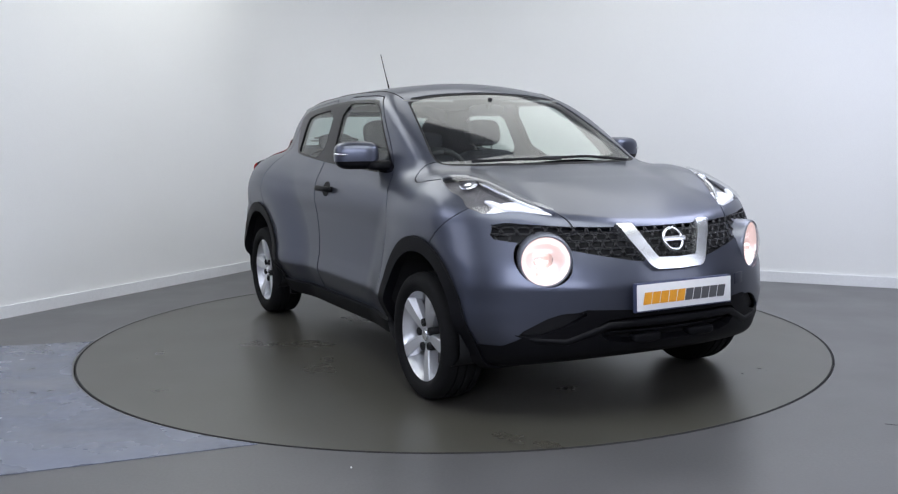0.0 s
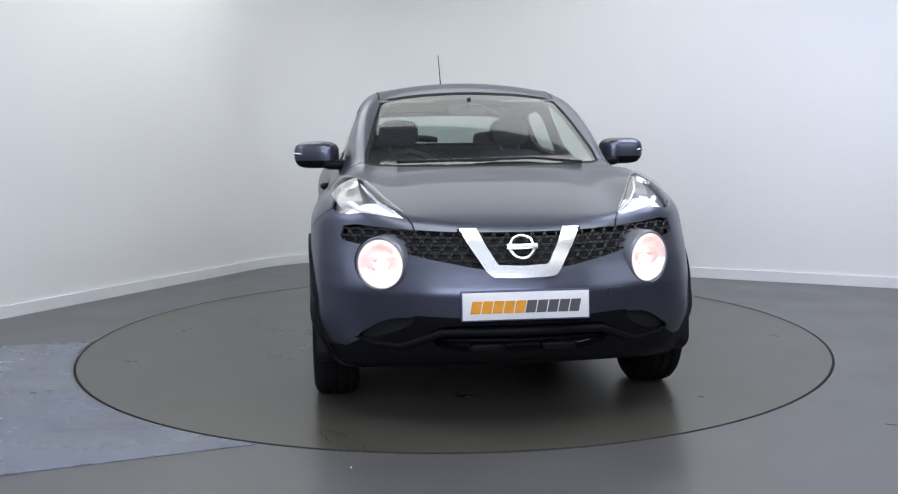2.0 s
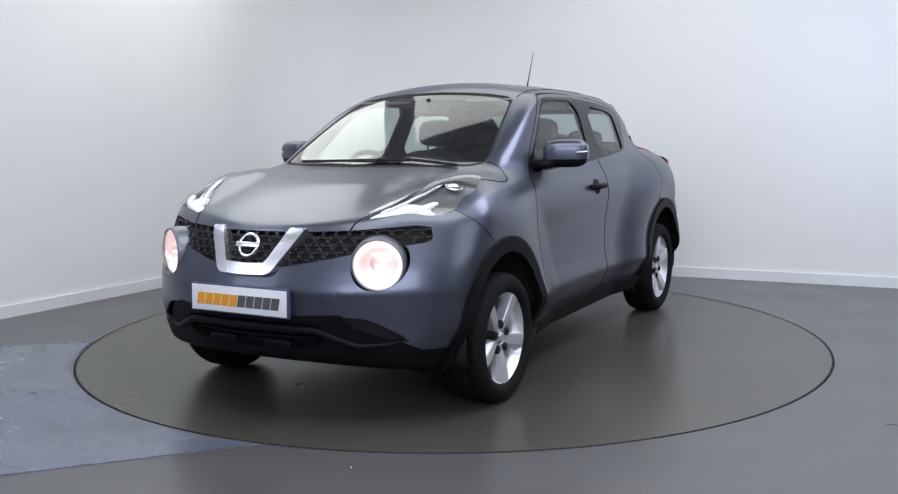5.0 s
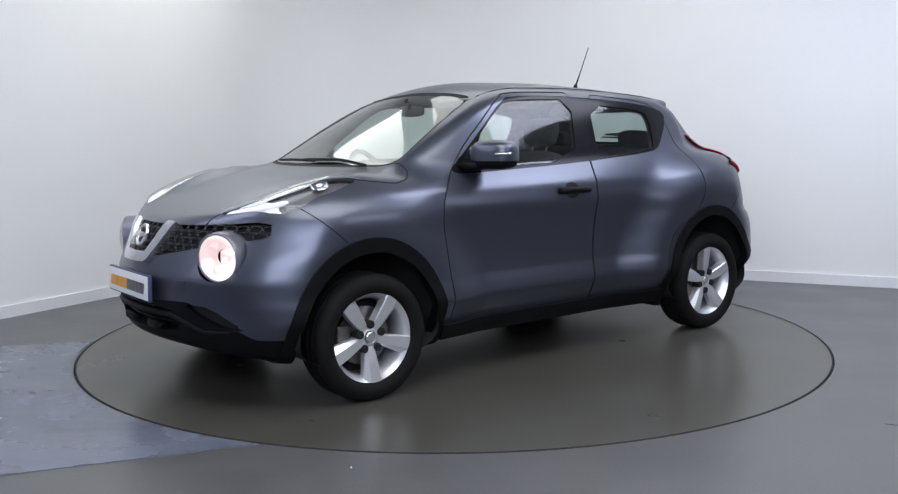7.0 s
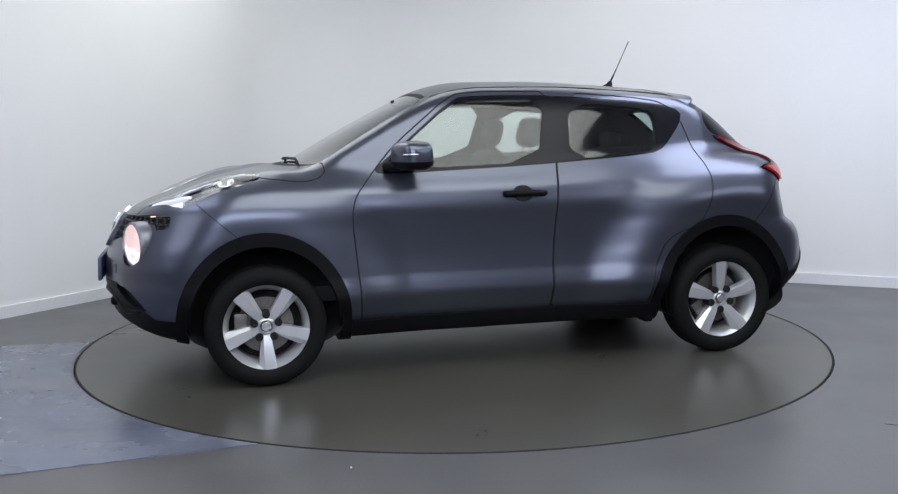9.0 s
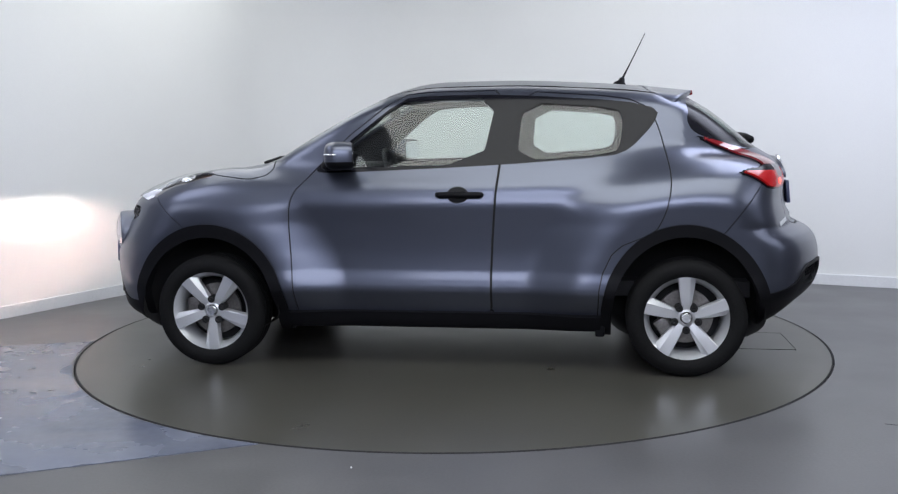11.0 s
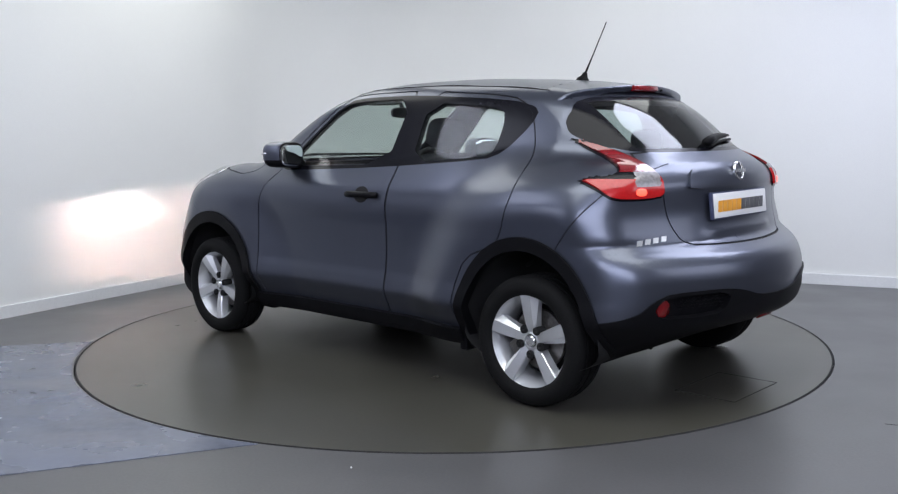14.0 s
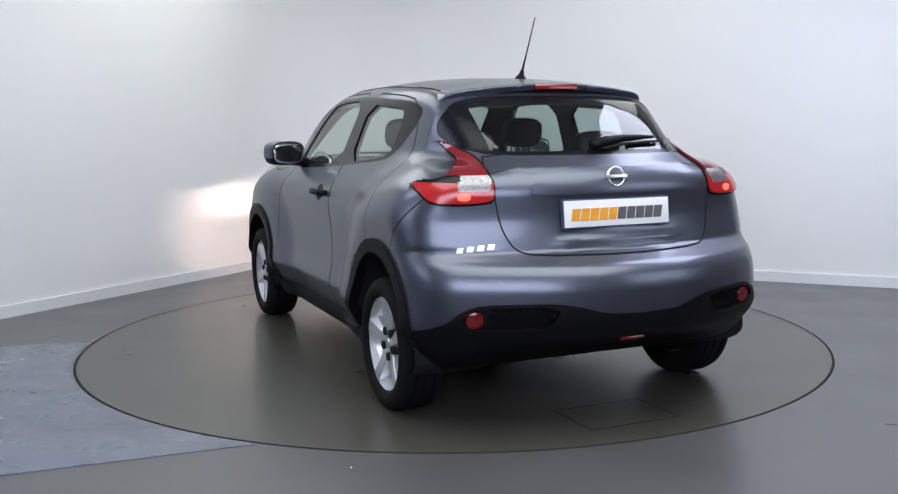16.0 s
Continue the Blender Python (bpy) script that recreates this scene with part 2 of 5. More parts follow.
def room():
    a, b = Vector((-8.0, -7.9)), Vector((-1.37, 3.78))
    # left wall, rounded corner, rear wall
    dl, dr = Vector((1.32, 2.33)).normalized(), Vector((2.11, -1.0)).normalized()
    rad = 1.1
    half = math.acos(max(-1, min(1, (-dl).dot(dr)))) / 2
    t = rad / math.tan(half)
    p0, p1 = b - dl * t, b + dr * t
    mid = b + (-dl + dr).normalized() * (rad / math.sin(half))
    arc = []
    a0 = math.atan2(*(p0 - mid).yx)
    a1 = math.atan2(*(p1 - mid).yx)
    a1 = a0 + (a1 - a0 + math.pi) % (2 * math.pi) - math.pi
    for k in range(17):
        w = a0 + (a1 - a0) * k / 16
        arc.append(mid + rad * Vector((math.cos(w), math.sin(w))))
    left0, right1 = b - dl * 12.5, b + dr * 12.0

    def strip(name, line, h0, h1, thick, off, mat):
        bm = bmesh.new()
        n = len(line)
        rows = []
        for i, p in enumerate(line):
            d = (line[min(i + 1, n - 1)] - line[max(i - 1, 0)]).normalized()
            out = Vector((-d.y, d.x))
            q0, q1 = p - out * off, p + out * thick
            rows.append([bm.verts.new((*q, h)) for q, h in ((q0, h0), (q0, h1), (q1, h1), (q1, h0))])
        for r0, r1 in zip(rows, rows[1:]):
            for k in range(4):
                bm.faces.new((r0[k], r1[k], r1[(k + 1) % 4], r0[(k + 1) % 4]))
        bm.faces.new(rows[0])
        bm.faces.new(rows[-1][::-1])
        bmesh.ops.recalc_face_normals(bm, faces=bm.faces)
        return soft_part(name, bm, mat, angle=30)

    line = [left0, *arc, right1]
    left1, right0 = b - dl * 4.3, b + dr * 6.6
    w = strip("wall_studio", [left1, *arc, right0], 0, CEIL, 0.15, 0, WALL)
    tagged(w, "smooth white painted studio wall with a rounded corner", "wall", kind="structure")
    s = strip("baseboard", line, 0, 0.085, 0.0, 0.018, SKIRT)
    tagged(s, "low white painted skirting along the studio wall", "baseboard", kind="structure")
    # unseen wall runs, added in dark grey so the car's flanks reflect less
    for run in ([left0, left1], [right0, right1]):
        tagged(strip("unseen_wall_end", run, 0, CEIL, 0.15, 0, BACKM), "plain grey wall end added out of view for darker reflections", "wall", kind="structure")
    # unseen closing walls in the same dark grey
    far = right1 - dl * 12.5
    w2 = strip("wall_side", [right1, far], 0, CEIL, 0.15, 0, BACKM)
    tagged(w2, "plain grey side wall added out of view", "wall", kind="structure")
    w3 = strip("wall_back", [far, left0], 0, CEIL, 0.15, 0, BACKM)
    tagged(w3, "plain grey wall added out of view to close the studio", "wall", kind="structure")
    # floor with a round hole for the turntable
    bm = bmesh.new()
    n = 128
    r_in = R_DISC + 0.006
    inner = [bm.verts.new((r_in * math.cos(i * 2 * math.pi / n), r_in * math.sin(i * 2 * math.pi / n), 0)) for i in range(n)]
    lower = [bm.verts.new((v.co.x, v.co.y, -0.06)) for v in inner]
    outer = [bm.verts.new((16 * math.cos(i * 2 * math.pi / n), 16 * math.sin(i * 2 * math.pi / n), 0)) for i in range(n)]
    for i in range(n):
        j = (i + 1) % n
        bm.faces.new((inner[i], outer[i], outer[j], inner[j]))
        bm.faces.new((lower[i], inner[i], inner[j], lower[j]))
    bm.faces.new(lower)
    f = part("floor", bm, FLOORM, smooth=False)
    tagged(f, "worn grey painted concrete studio floor", "floor", kind="structure")
    bm = bmesh.new()
    box(bm, 30, 30, 0.1, pose(0, 0, CEIL + 0.05))
    c = part("ceiling", bm, CEILM, smooth=False)
    tagged(c, "plain white painted ceiling", "ceiling", kind="structure")
    # housings added round the unseen light banks, hung on two rods each
    for eye, target, sx, sy, _, _ in BANKS:
        lamp = tagged(new("unseen_light_bank"), "flat white light bank added out of view under the ceiling", "ceiling light", "ceiling lights")
        lamp.matrix_world = look(eye, target)
        bm = bmesh.new()
        for dx, dy, lx, ly in ((0, sy / 2 + .02, sx + .08, .04), (0, -sy / 2 - .02, sx + .08, .04), (sx / 2 + .02, 0, .04, sy), (-sx / 2 - .02, 0, .04, sy)):
            box(bm, lx, ly, 0.05, pose(dx, dy, 0.02))
        part("frame", bm, SKIRT, lamp, smooth=False)
        bm = bmesh.new()
        box(bm, sx, sy, 0.01, pose(0, 0, 0.03))
        part("diffuser", bm, PANELM, lamp, smooth=False)
        inv = lamp.matrix_world.inverted()
        for dx in (-0.3 * sx, 0.3 * sx):
            p = lamp.matrix_world @ Vector((dx, 0, 0.035))
            bm = bmesh.new()
            tube(bm, [inv @ p, inv @ Vector((p.x, p.y, CEIL))], 0.008, 6)
            part("rod", bm, STEEL, lamp, "thin steel hanging rod")
    # pale blue patch of floor, cut round by the turntable
    outline = [Vector((-3.3, -0.38)), Vector((-2.72, -0.22)), Vector((-2.21, -0.12))]
    a0, a1 = math.atan2(-0.12, -2.21), math.atan2(-2.07, -0.80)
    a0, a1 = a0 % (2 * math.pi), a1 % (2 * math.pi)
    for k in range(25):
        w = a0 + (a1 - a0) * k / 24
        outline.append((R_DISC + 0.016) * Vector((math.cos(w), math.sin(w))))
    outline += [Vector((-1.68, -2.39)), Vector((-2.6, -2.75)), Vector((-3.4, -2.6))]
    bm = bmesh.new()
    prism(bm, [tuple(p) for p in outline], pose(0, 0, 0), 0.003)
    p = part("floor_patch", bm, PATCHM, smooth=False)
    tagged(p, "worn pale blue patch on the grey floor", "floor patch", kind="structure")
    # joint in the floor beside the turntable, and a chip of pale paint
    bm = bmesh.new()
    box(bm, 2.6, 0.004, 0.002, pose(3.05, -2.34, 0.0, 0, 0, -20.1))
    tagged(part("floor_joint", bm, SEAM, smooth=False), "thin dark joint in the painted floor", "floor joint", kind="structure")
    bm = bmesh.new()
    lathe(bm, [(0.009, -0.001), (0.007, 0.002), (0.0001, 0.003)], pose(-0.391, -2.346, 0) @ Matrix.Diagonal((0.45, 1.2, 1, 1)), 7)
    tagged(part("paint_chip", bm, WHITEPL), "small white chip lying on the grey floor", "paint chip")
    # tall narrow glazed slot in the left wall, out of view
    slot = tagged(new("window_slot"), "tall narrow frosted daylight window in the wall", "window", kind="structure")
    spot = b - dl * 9.2
    ang = math.degrees(math.atan2(dl.y, dl.x))
    slot.matrix_world = pose(spot.x, spot.y, 1.35, 0, 0, ang)
    bm = bmesh.new()
    box(bm, 0.16, 0.02, 1.9, pose(0, -0.012, 0))
    part("window_pane", bm, BLUEGLOW, slot, smooth=False)
    bm = bmesh.new()
    for dx, dz, lx, lz in ((0.1, 0, 0.04, 1.98), (-0.1, 0, 0.04, 1.98), (0, 0.97, 0.16, 0.04), (0, -0.97, 0.16, 0.04)):
        box(bm, lx, 0.05, lz, pose(dx, -0.026, dz))
    part("window_frame", bm, SKIRT, slot, smooth=False)


R_DISC = 2.2036


def turntable():
    tt = tagged(new("turntable"), "round grey painted car turntable set flush in the floor", "turntable")
    bm = bmesh.new()
    lathe(bm, [(0.0001, 0), (0.8, 0), (1.6, 0), (R_DISC - 0.004, 0), (R_DISC, -0.004), (R_DISC, -0.05)], pose(0, 0, 0), 160)
    soft_part("deck", bm, DISCM, tt)
    bm = bmesh.new()
    lathe(bm, [(R_DISC + 0.0015, -0.05), (R_DISC + 0.0015, -0.012), (R_DISC + 0.0055, -0.012), (R_DISC + 0.0055, -0.05)], pose(0, 0, 0), 160)
    part("rim_seal", bm, SEAM, tt, "black rubber gap round the deck")
    bm = bmesh.new()
    lathe(bm, [(R_DISC - 0.009, 0.0015), (R_DISC + 0.0, 0.0015), (R_DISC + 0.0, -0.01)], pose(0, 0, 0), 160)
    part("edge_ring", bm, SEAM, tt, "black edge of the deck")
    # flush hatch in the deck
    bm = bmesh.new()
    for x0, y0, lx, ly in ((-1.85, 0.25, 0.31, 0.003), (-1.85, -0.20, 0.31, 0.003), (-1.695, 0.025, 0.003, 0.45), (-2.005, 0.025, 0.003, 0.45)):
        box(bm, lx, ly, 0.002, pose(x0, y0, 0.0005))
    part("hatch_gap", bm, SEAM, tt, "dark gap round a flush deck hatch", smooth=False)
    bm = bmesh.new()
    box(bm, 0.30, 0.44, 0.003, pose(-1.85, 0.025, 0.0), 0.001)
    part("hatch_cover", bm, DISCM, tt, "grey flush hatch cover", smooth=False)
    return tt


room()
TABLE = turntable()

# ---- the car's shell: a smooth solid, cut along its panel lines ----
HUB_X, HUB_Z, TYRE_R = 1.262, 0.302, 0.302


def curve(x, *knots):
    """A smooth line through the (x, value) knots."""
    kx, kv = np.array([k[0] for k in knots], float), np.array([k[1] for k in knots], float)
    x = np.clip(x, kx[0], kx[-1])
    d = np.diff(kv) / np.diff(kx)
    m = np.concatenate([[d[0]], np.where(d[1:] * d[:-1] > 0, 2 * d[1:] * d[:-1] / (d[1:] + d[:-1] + 1e-12), 0), [d[-1]]])
    i = np.clip(np.searchsorted(kx, x) - 1, 0, len(kx) - 2)
    h = kx[i + 1] - kx[i]
    s = (x - kx[i]) / h
    return ((1 + 2 * s) * (1 - s) ** 2 * kv[i] + s * (1 - s) ** 2 * h * m[i] + s * s * (3 - 2 * s) * kv[i + 1] + s * s * (s - 1) * h * m[i + 1])


def smax(a, b, k):
    h = np.maximum(k - np.abs(a - b), 0) / k
    return np.maximum(a, b) + h * h * k * 0.25


def smin(a, b, k):
    return -smax(-a, -b, k)


def bell(x, c, w):
    return np.exp(-((x - c) / w) ** 2)


def dome(dx, dz, r0, r1):
    """One inside the radius r0, falling smoothly to nothing at r1."""
    t = np.clip((np.hypot(dx, dz) - r0) / (r1 - r0), 0, 1)
    return 1 - t * t * (3 - 2 * t)


def lower_body(x, y, z):
    # half width
    haunch = 0.055 * bell(x, -1.40, 0.36) + 0.012 * bell(x, 1.15, 0.3)
    zs = z - haunch * np.clip((z - 0.66) / 0.32, 0, 1)
    side = curve(zs, (0.16, 0.72), (0.25, 0.765), (0.32, 0.782), (0.38, 0.808), (0.43, 0.825), (0.47, 0.820), (0.54, 0.807), (0.63, 0.803), (0.76, 0.810), (0.87, 0.824), (0.94, 0.812), (1.03, 0.768), (1.14, 0.71), (1.3, 0.62))
    # muscular domes over the wheels
    low = curve(z, (0.2, 0.35), (0.45, 0.92), (0.6, 1.0))
    side = side + low * (0.069 * dome(x - 1.28, z - 0.30, 0.45, 0.80) + 0.083 * dome(x + 1.30, z - 0.30, 0.55, 0.90))
    side = side - 0.06 * np.clip((x - 1.45) / 0.6, 0, 1) ** 2 - 0.04 * np.clip((-1.5 - x) / 0.5, 0, 1) ** 2
    f_side = y - side
    # front and rear faces
    nose = curve(z, (0.2, 1.96), (0.3, 2.03), (0.4, 2.06), (0.5, 2.078), (0.58, 2.076), (0.66, 2.050), (0.77, 1.998), (0.85, 1.965), (0.9, 1.945), (1.0, 1.86))
    bow = curve(z, (0.25, 0.44), (0.5, 0.47), (0.7, 0.45), (0.85, 0.48), (0.9, 0.50))
    f_front = 0.92 * (x - (nose - bow * y ** 2))
    tail = curve(z, (0.2, 1.80), (0.28, 1.90), (0.36, 1.97), (0.44, 2.03), (0.52, 2.05), (0.60, 2.046), (0.66, 2.03), (0.70, 2.0), (0.733, 1.94), (0.765, 1.888), (0.83, 1.862), (0.9, 1.848), (1.0, 1.843), (1.06, 1.828), (1.11, 1.775), (1.16, 1.68), (1.25, 1.55))
    tail = tail + 0.011 * bell(z, 0.795, 0.020) * dome(y, 0, 0.24, 0.36)
    f_rear = 0.9 * (-x - (tail - curve(z, (0.3, 0.40), (0.68, 0.40), (0.8, 0.30), (1.2, 0.30)) * y ** 2))
    top = curve(x, (-2.1, 1.06), (-1.85, 1.10), (-1.5, 1.125), (-1.2, 1.14), (-0.8, 1.12), (-0.2, 1.075), (0.4, 1.05), (0.8, 1.06), (1.15, 1.070), (1.4, 1.028), (1.6, 0.973), (1.8, 0.908), (1.9, 0.870), (2.0, 0.822), (2.1, 0.77))
    top = top - 0.03 * y ** 2 + 0.024 * bell(y, 0.63, 0.13) * bell(x, 1.45, 0.35) - 0.012 * bell(y, 0.47, 0.10) * bell(x, 1.35, 0.4)
    f_top = 0.95 * (z - top)
    f = smax(f_side, f_front, 0.18)
    f = smax(f, f_rear, 0.14)
    f = smax(f, f_top, 0.11 - 0.065 * np.clip((x - 1.50) / 0.25, 0, 1))
    floor_z = curve(x, (-2.05, 0.40), (-1.9, 0.37), (-1.65, 0.27), (-1.4, 0.20), (1.4, 0.20), (1.7, 0.235), (2.0, 0.29), (2.1, 0.31))
    return smax(f, floor_z - z, 0.05)


def cabin(x, y, z):
    side = curve(z, (0.9, 0.775), (1.05, 0.745), (1.2, 0.692), (1.42, 0.602), (1.5, 0.55), (1.6, 0.46))
    side = side - 0.10 * np.clip((x - 0.35) / 0.7, 0, 1.5) ** 2 - 0.055 * np.clip((-0.55 - x) / 0.7, 0, 1.5) ** 1.6 - 0.24 * np.clip(-1.25 - x, 0, 1)
    f_side = 0.93 * (y - side)
    f_front = 0.47 * (x - (1.085 - (z - 1.08) * 1.84 - 0.27 * y ** 2 + 0.022 * bell(z, 1.28, 0.15)))
    roof = curve(x, (-1.7, 1.40), (-1.4, 1.452), (-1.0, 1.510), (-0.74, 1.529), (-0.3, 1.547), (0.03, 1.544), (0.3, 1.515), (0.6, 1.45))
    f_top = z - (roof - 0.20 * y ** 2)
    f_rear = 0.66 * (-x - (1.70 - (np.maximum(z, 1.10) - 1.15) * 1.20 - 0.36 * y ** 2))
    f = smax(f_side, f_front, 0.05)
    f = smax(f, f_top, 0.055)
    f = smax(f, f_rear, 0.12)
    return smax(f, 1.0 - z, 0.02)


def shell(p):
    x, y, z = p[:, 0], np.sqrt(p[:, 1] ** 2 + 1e-6), p[:, 2]
    return smin(lower_body(x, y, z), cabin(x, y, z), 0.07)


def slope(fn, p, e=0.003):
    g = np.stack([fn(p + d) - fn(p - d) for d in np.eye(3) * e], 1) / (2 * e)
    return g


def surface_net(fn, lo, hi, step):
    """A mesh of the surface fn = 0: one vertex in each crossed cell, moved onto the surface."""
    ax = [np.arange(l, h + step, step) for l, h in zip(lo, hi)]
    shape = [len(a) for a in ax]
    grid = np.stack(np.meshgrid(*ax, indexing="ij"), -1).reshape(-1, 3)
    f = fn(grid).reshape(shape)
    neg = f < 0
    cell = np.zeros([s - 1 for s in shape], int)
    for i in (0, 1):
        for j in (0, 1):
            for k in (0, 1):
                cell += neg[i:shape[0] - 1 + i, j:shape[1] - 1 + j, k:shape[2] - 1 + k]
    live = (cell > 0) & (cell < 8)
    ids = -np.ones(live.shape, int)
    ids[live] = np.arange(live.sum())
    idx = np.argwhere(live)
    v = np.array(lo) + (idx + 0.5) * step
    for _ in range(6):
        g = slope(fn, v)
        v = v - np.clip((fn(v) / np.maximum((g ** 2).sum(1), 0.05)), -step, step)[:, None] * g
    faces = []
    for a in range(3):
        b, c = (a + 1) % 3, (a + 2) % 3
        n0 = np.moveaxis(neg, (a, b, c), (0, 1, 2))
        i3 = np.moveaxis(ids, (a, b, c), (0, 1, 2))
        s0, s1 = n0[:-1, 1:-1, 1:-1], n0[1:, 1:-1, 1:-1]
        for cross, flip in ((s0 & ~s1, False), (~s0 & s1, True)):
            q = np.argwhere(cross)
            if not len(q):
                continue
            i, j, k = q.T
            quad = np.stack([i3[i, j, k], i3[i, j + 1, k], i3[i, j + 1, k + 1], i3[i, j, k + 1]], 1)
            faces.append(quad[:, ::-1] if flip else quad)
    q = np.concatenate(faces)
    return v, np.concatenate([q[:, [0, 1, 2]], q[:, [0, 2, 3]]])


def outline_distance(p, pts):
    """Signed distance in the plane to a closed outline, negative inside."""
    pts = np.array(pts, float)
    d = np.full(len(p), 1e9)
    inside = np.zeros(len(p), bool)
    for a, b in zip(pts, np.roll(pts, -1, 0)):
        e, w = b - a, p - a
        t = np.clip((w @ e) / (e @ e + 1e-12), 0, 1)
        d = np.minimum(d, ((w - t[:, None] * e) ** 2).sum(1))
        c = (a[1] > p[:, 1]) != (b[1] > p[:, 1])
        inside ^= c & (p[:, 0] < (b[0] - a[0]) * (p[:, 1] - a[1]) / (b[1] - a[1] + 1e-12) + a[0])
    return np.where(inside, -1, 1) * np.sqrt(d)


def line_distance(p, pts):
    pts = np.array(pts, float)
    d = np.full(len(p), 1e9)
    for a, b in zip(pts, pts[1:]):
        e, w = b - a, p - a
        t = np.clip((w @ e) / (e @ e), 0, 1)
        d = np.minimum(d, ((w - t[:, None] * e) ** 2).sum(1))
    return np.sqrt(d)


def rounded(pts, times=2, closed=True):
    """Cuts the corners of an outline."""
    for _ in range(times):
        nxt = pts[1:] + pts[:1] if closed else pts[1:]
        out = [] if closed else [pts[0]]
        for a, b in zip(pts, nxt):
            out += [(a[0] * .8 + b[0] * .2, a[1] * .8 + b[1] * .2), (a[0] * .2 + b[0] * .8, a[1] * .2 + b[1] * .8)]
        pts = out if closed else out + [pts[-1]]
    return pts


def mirrored(half):
    """Both halves of an outline given for y >= 0 from top middle to bottom middle."""
    return half + [(-a, b) for a, b in half[::-1] if a > 1e-6]


class Shell:
    def __init__(self, fn, lo, hi, step):
        self.fn = fn
        self.v, self.f = surface_net(fn, lo, hi, step)

    def cut(self, field):
        """Splits every triangle that the line field = 0 crosses."""
        g = field(self.v)
        g = np.where(np.abs(g) < 2e-4, 2e-4, g)
        s = g[self.f] < 0
        n = s.sum(1)
        hit = (n == 1) | (n == 2)
        t, ts = self.f[hit], s[hit]
        lone = np.where(ts.sum(1) == 1, ts.argmax(1), (~ts).argmax(1))
        r = np.arange(len(t))
        a, b, c = t[r, lone], t[r, (lone + 1) % 3], t[r, (lone + 2) % 3]
        e = np.concatenate([np.stack([a, b], 1), np.stack([a, c], 1)])
        e.sort(1)
        u, inv = np.unique(e, axis=0, return_inverse=True)
        inv = inv.ravel()
        w = g[u[:, 0]] / (g[u[:, 0]] - g[u[:, 1]])
        fresh = self.v[u[:, 0]] + w[:, None] * (self.v[u[:, 1]] - self.v[u[:, 0]])
        base = len(self.v)
        self.v = np.concatenate([self.v, fresh])
        ab, ac = base + inv[:len(t)], base + inv[len(t):]
        self.f = np.concatenate([self.f[~hit], np.stack([a, ab, ac], 1), np.stack([ab, b, c], 1), np.stack([ab, c, ac], 1)])

    def finish(self):
        g = slope(self.fn, self.v)
        self.n = g / np.maximum(np.linalg.norm(g, axis=1), 1e-9)[:, None]
        self.c = self.v[self.f].mean(1)
        self.left = np.ones(len(self.f), bool)

    def take(self, inside):
        """The triangles, not taken before, whose middle is inside."""
        m = inside & self.left
        self.left &= ~m
        return self.f[m]


def pieces(tris):
    """The connected pieces of a set of triangles, without crumbs."""
    used, inv = np.unique(tris, return_inverse=True)
    f = inv.reshape(-1, 3)
    mark = np.arange(len(used))
    while len(f):
        low = mark[f].min(1)
        fresh = mark.copy()
        for k in range(3):
            np.minimum.at(fresh, f[:, k], low)
        fresh = fresh[fresh]
        if (fresh == mark).all():
            break
        mark = fresh
    which = mark[f[:, 0]] if len(f) else np.zeros(0, int)
    return [tris[which == k] for k in np.unique(which) if (which == k).sum() > 24]


def shell_part(name, sh, tris, mat, parent, label="", out=0.0, skirt=0.0, keep_flip=False):
    """A piece of the shell, moved out along its normals, with a turned-in edge of the given depth."""
    if not len(tris):
        return None
    used, inv = np.unique(tris, return_inverse=True)
    f = inv.reshape(-1, 3)
    n = sh.n[used]
    v = sh.v[used] + n * out
    nn = n
    if skirt:
        e = np.concatenate([f[:, [0, 1]], f[:, [1, 2]], f[:, [2, 0]]])
        key = np.sort(e, 1)
        _, first, cnt = np.unique(key, axis=0, return_index=True, return_counts=True)
        rim = e[first[cnt == 1]]
        k = len(v)
        ru, rinv = np.unique(rim, return_inverse=True)
        r = rinv.reshape(-1, 2)
        v = np.concatenate([v, v[ru], v[ru] - n[ru] * skirt])
        m = len(ru)
        side = np.zeros((m, 3))
        d = v[rim[:, 1]] - v[rim[:, 0]]
        o = np.cross(d, n[rim[:, 0]])
        for q in (0, 1):
            np.add.at(side, r[:, q], o)
        side /= np.maximum(np.linalg.norm(side, axis=1), 1e-9)[:, None]
        nn = np.concatenate([n, side, side])
        a, b = k + r[:, 0], k + r[:, 1]
        f = np.concatenate([f, np.stack([a, a + m, b], 1), np.stack([b, a + m, b + m], 1)])
    me = bpy.data.meshes.new(name)
    if keep_flip:
        f, nn = f[:, ::-1], -nn
    me.from_pydata(v.tolist(), [], f.tolist())
    me.shade_smooth()
    me.normals_split_custom_set_from_vertices(nn.tolist())
    me.materials.append(mat)
    ob = new(name, me)
    ob.parent = parent
    return tagged(ob, label)


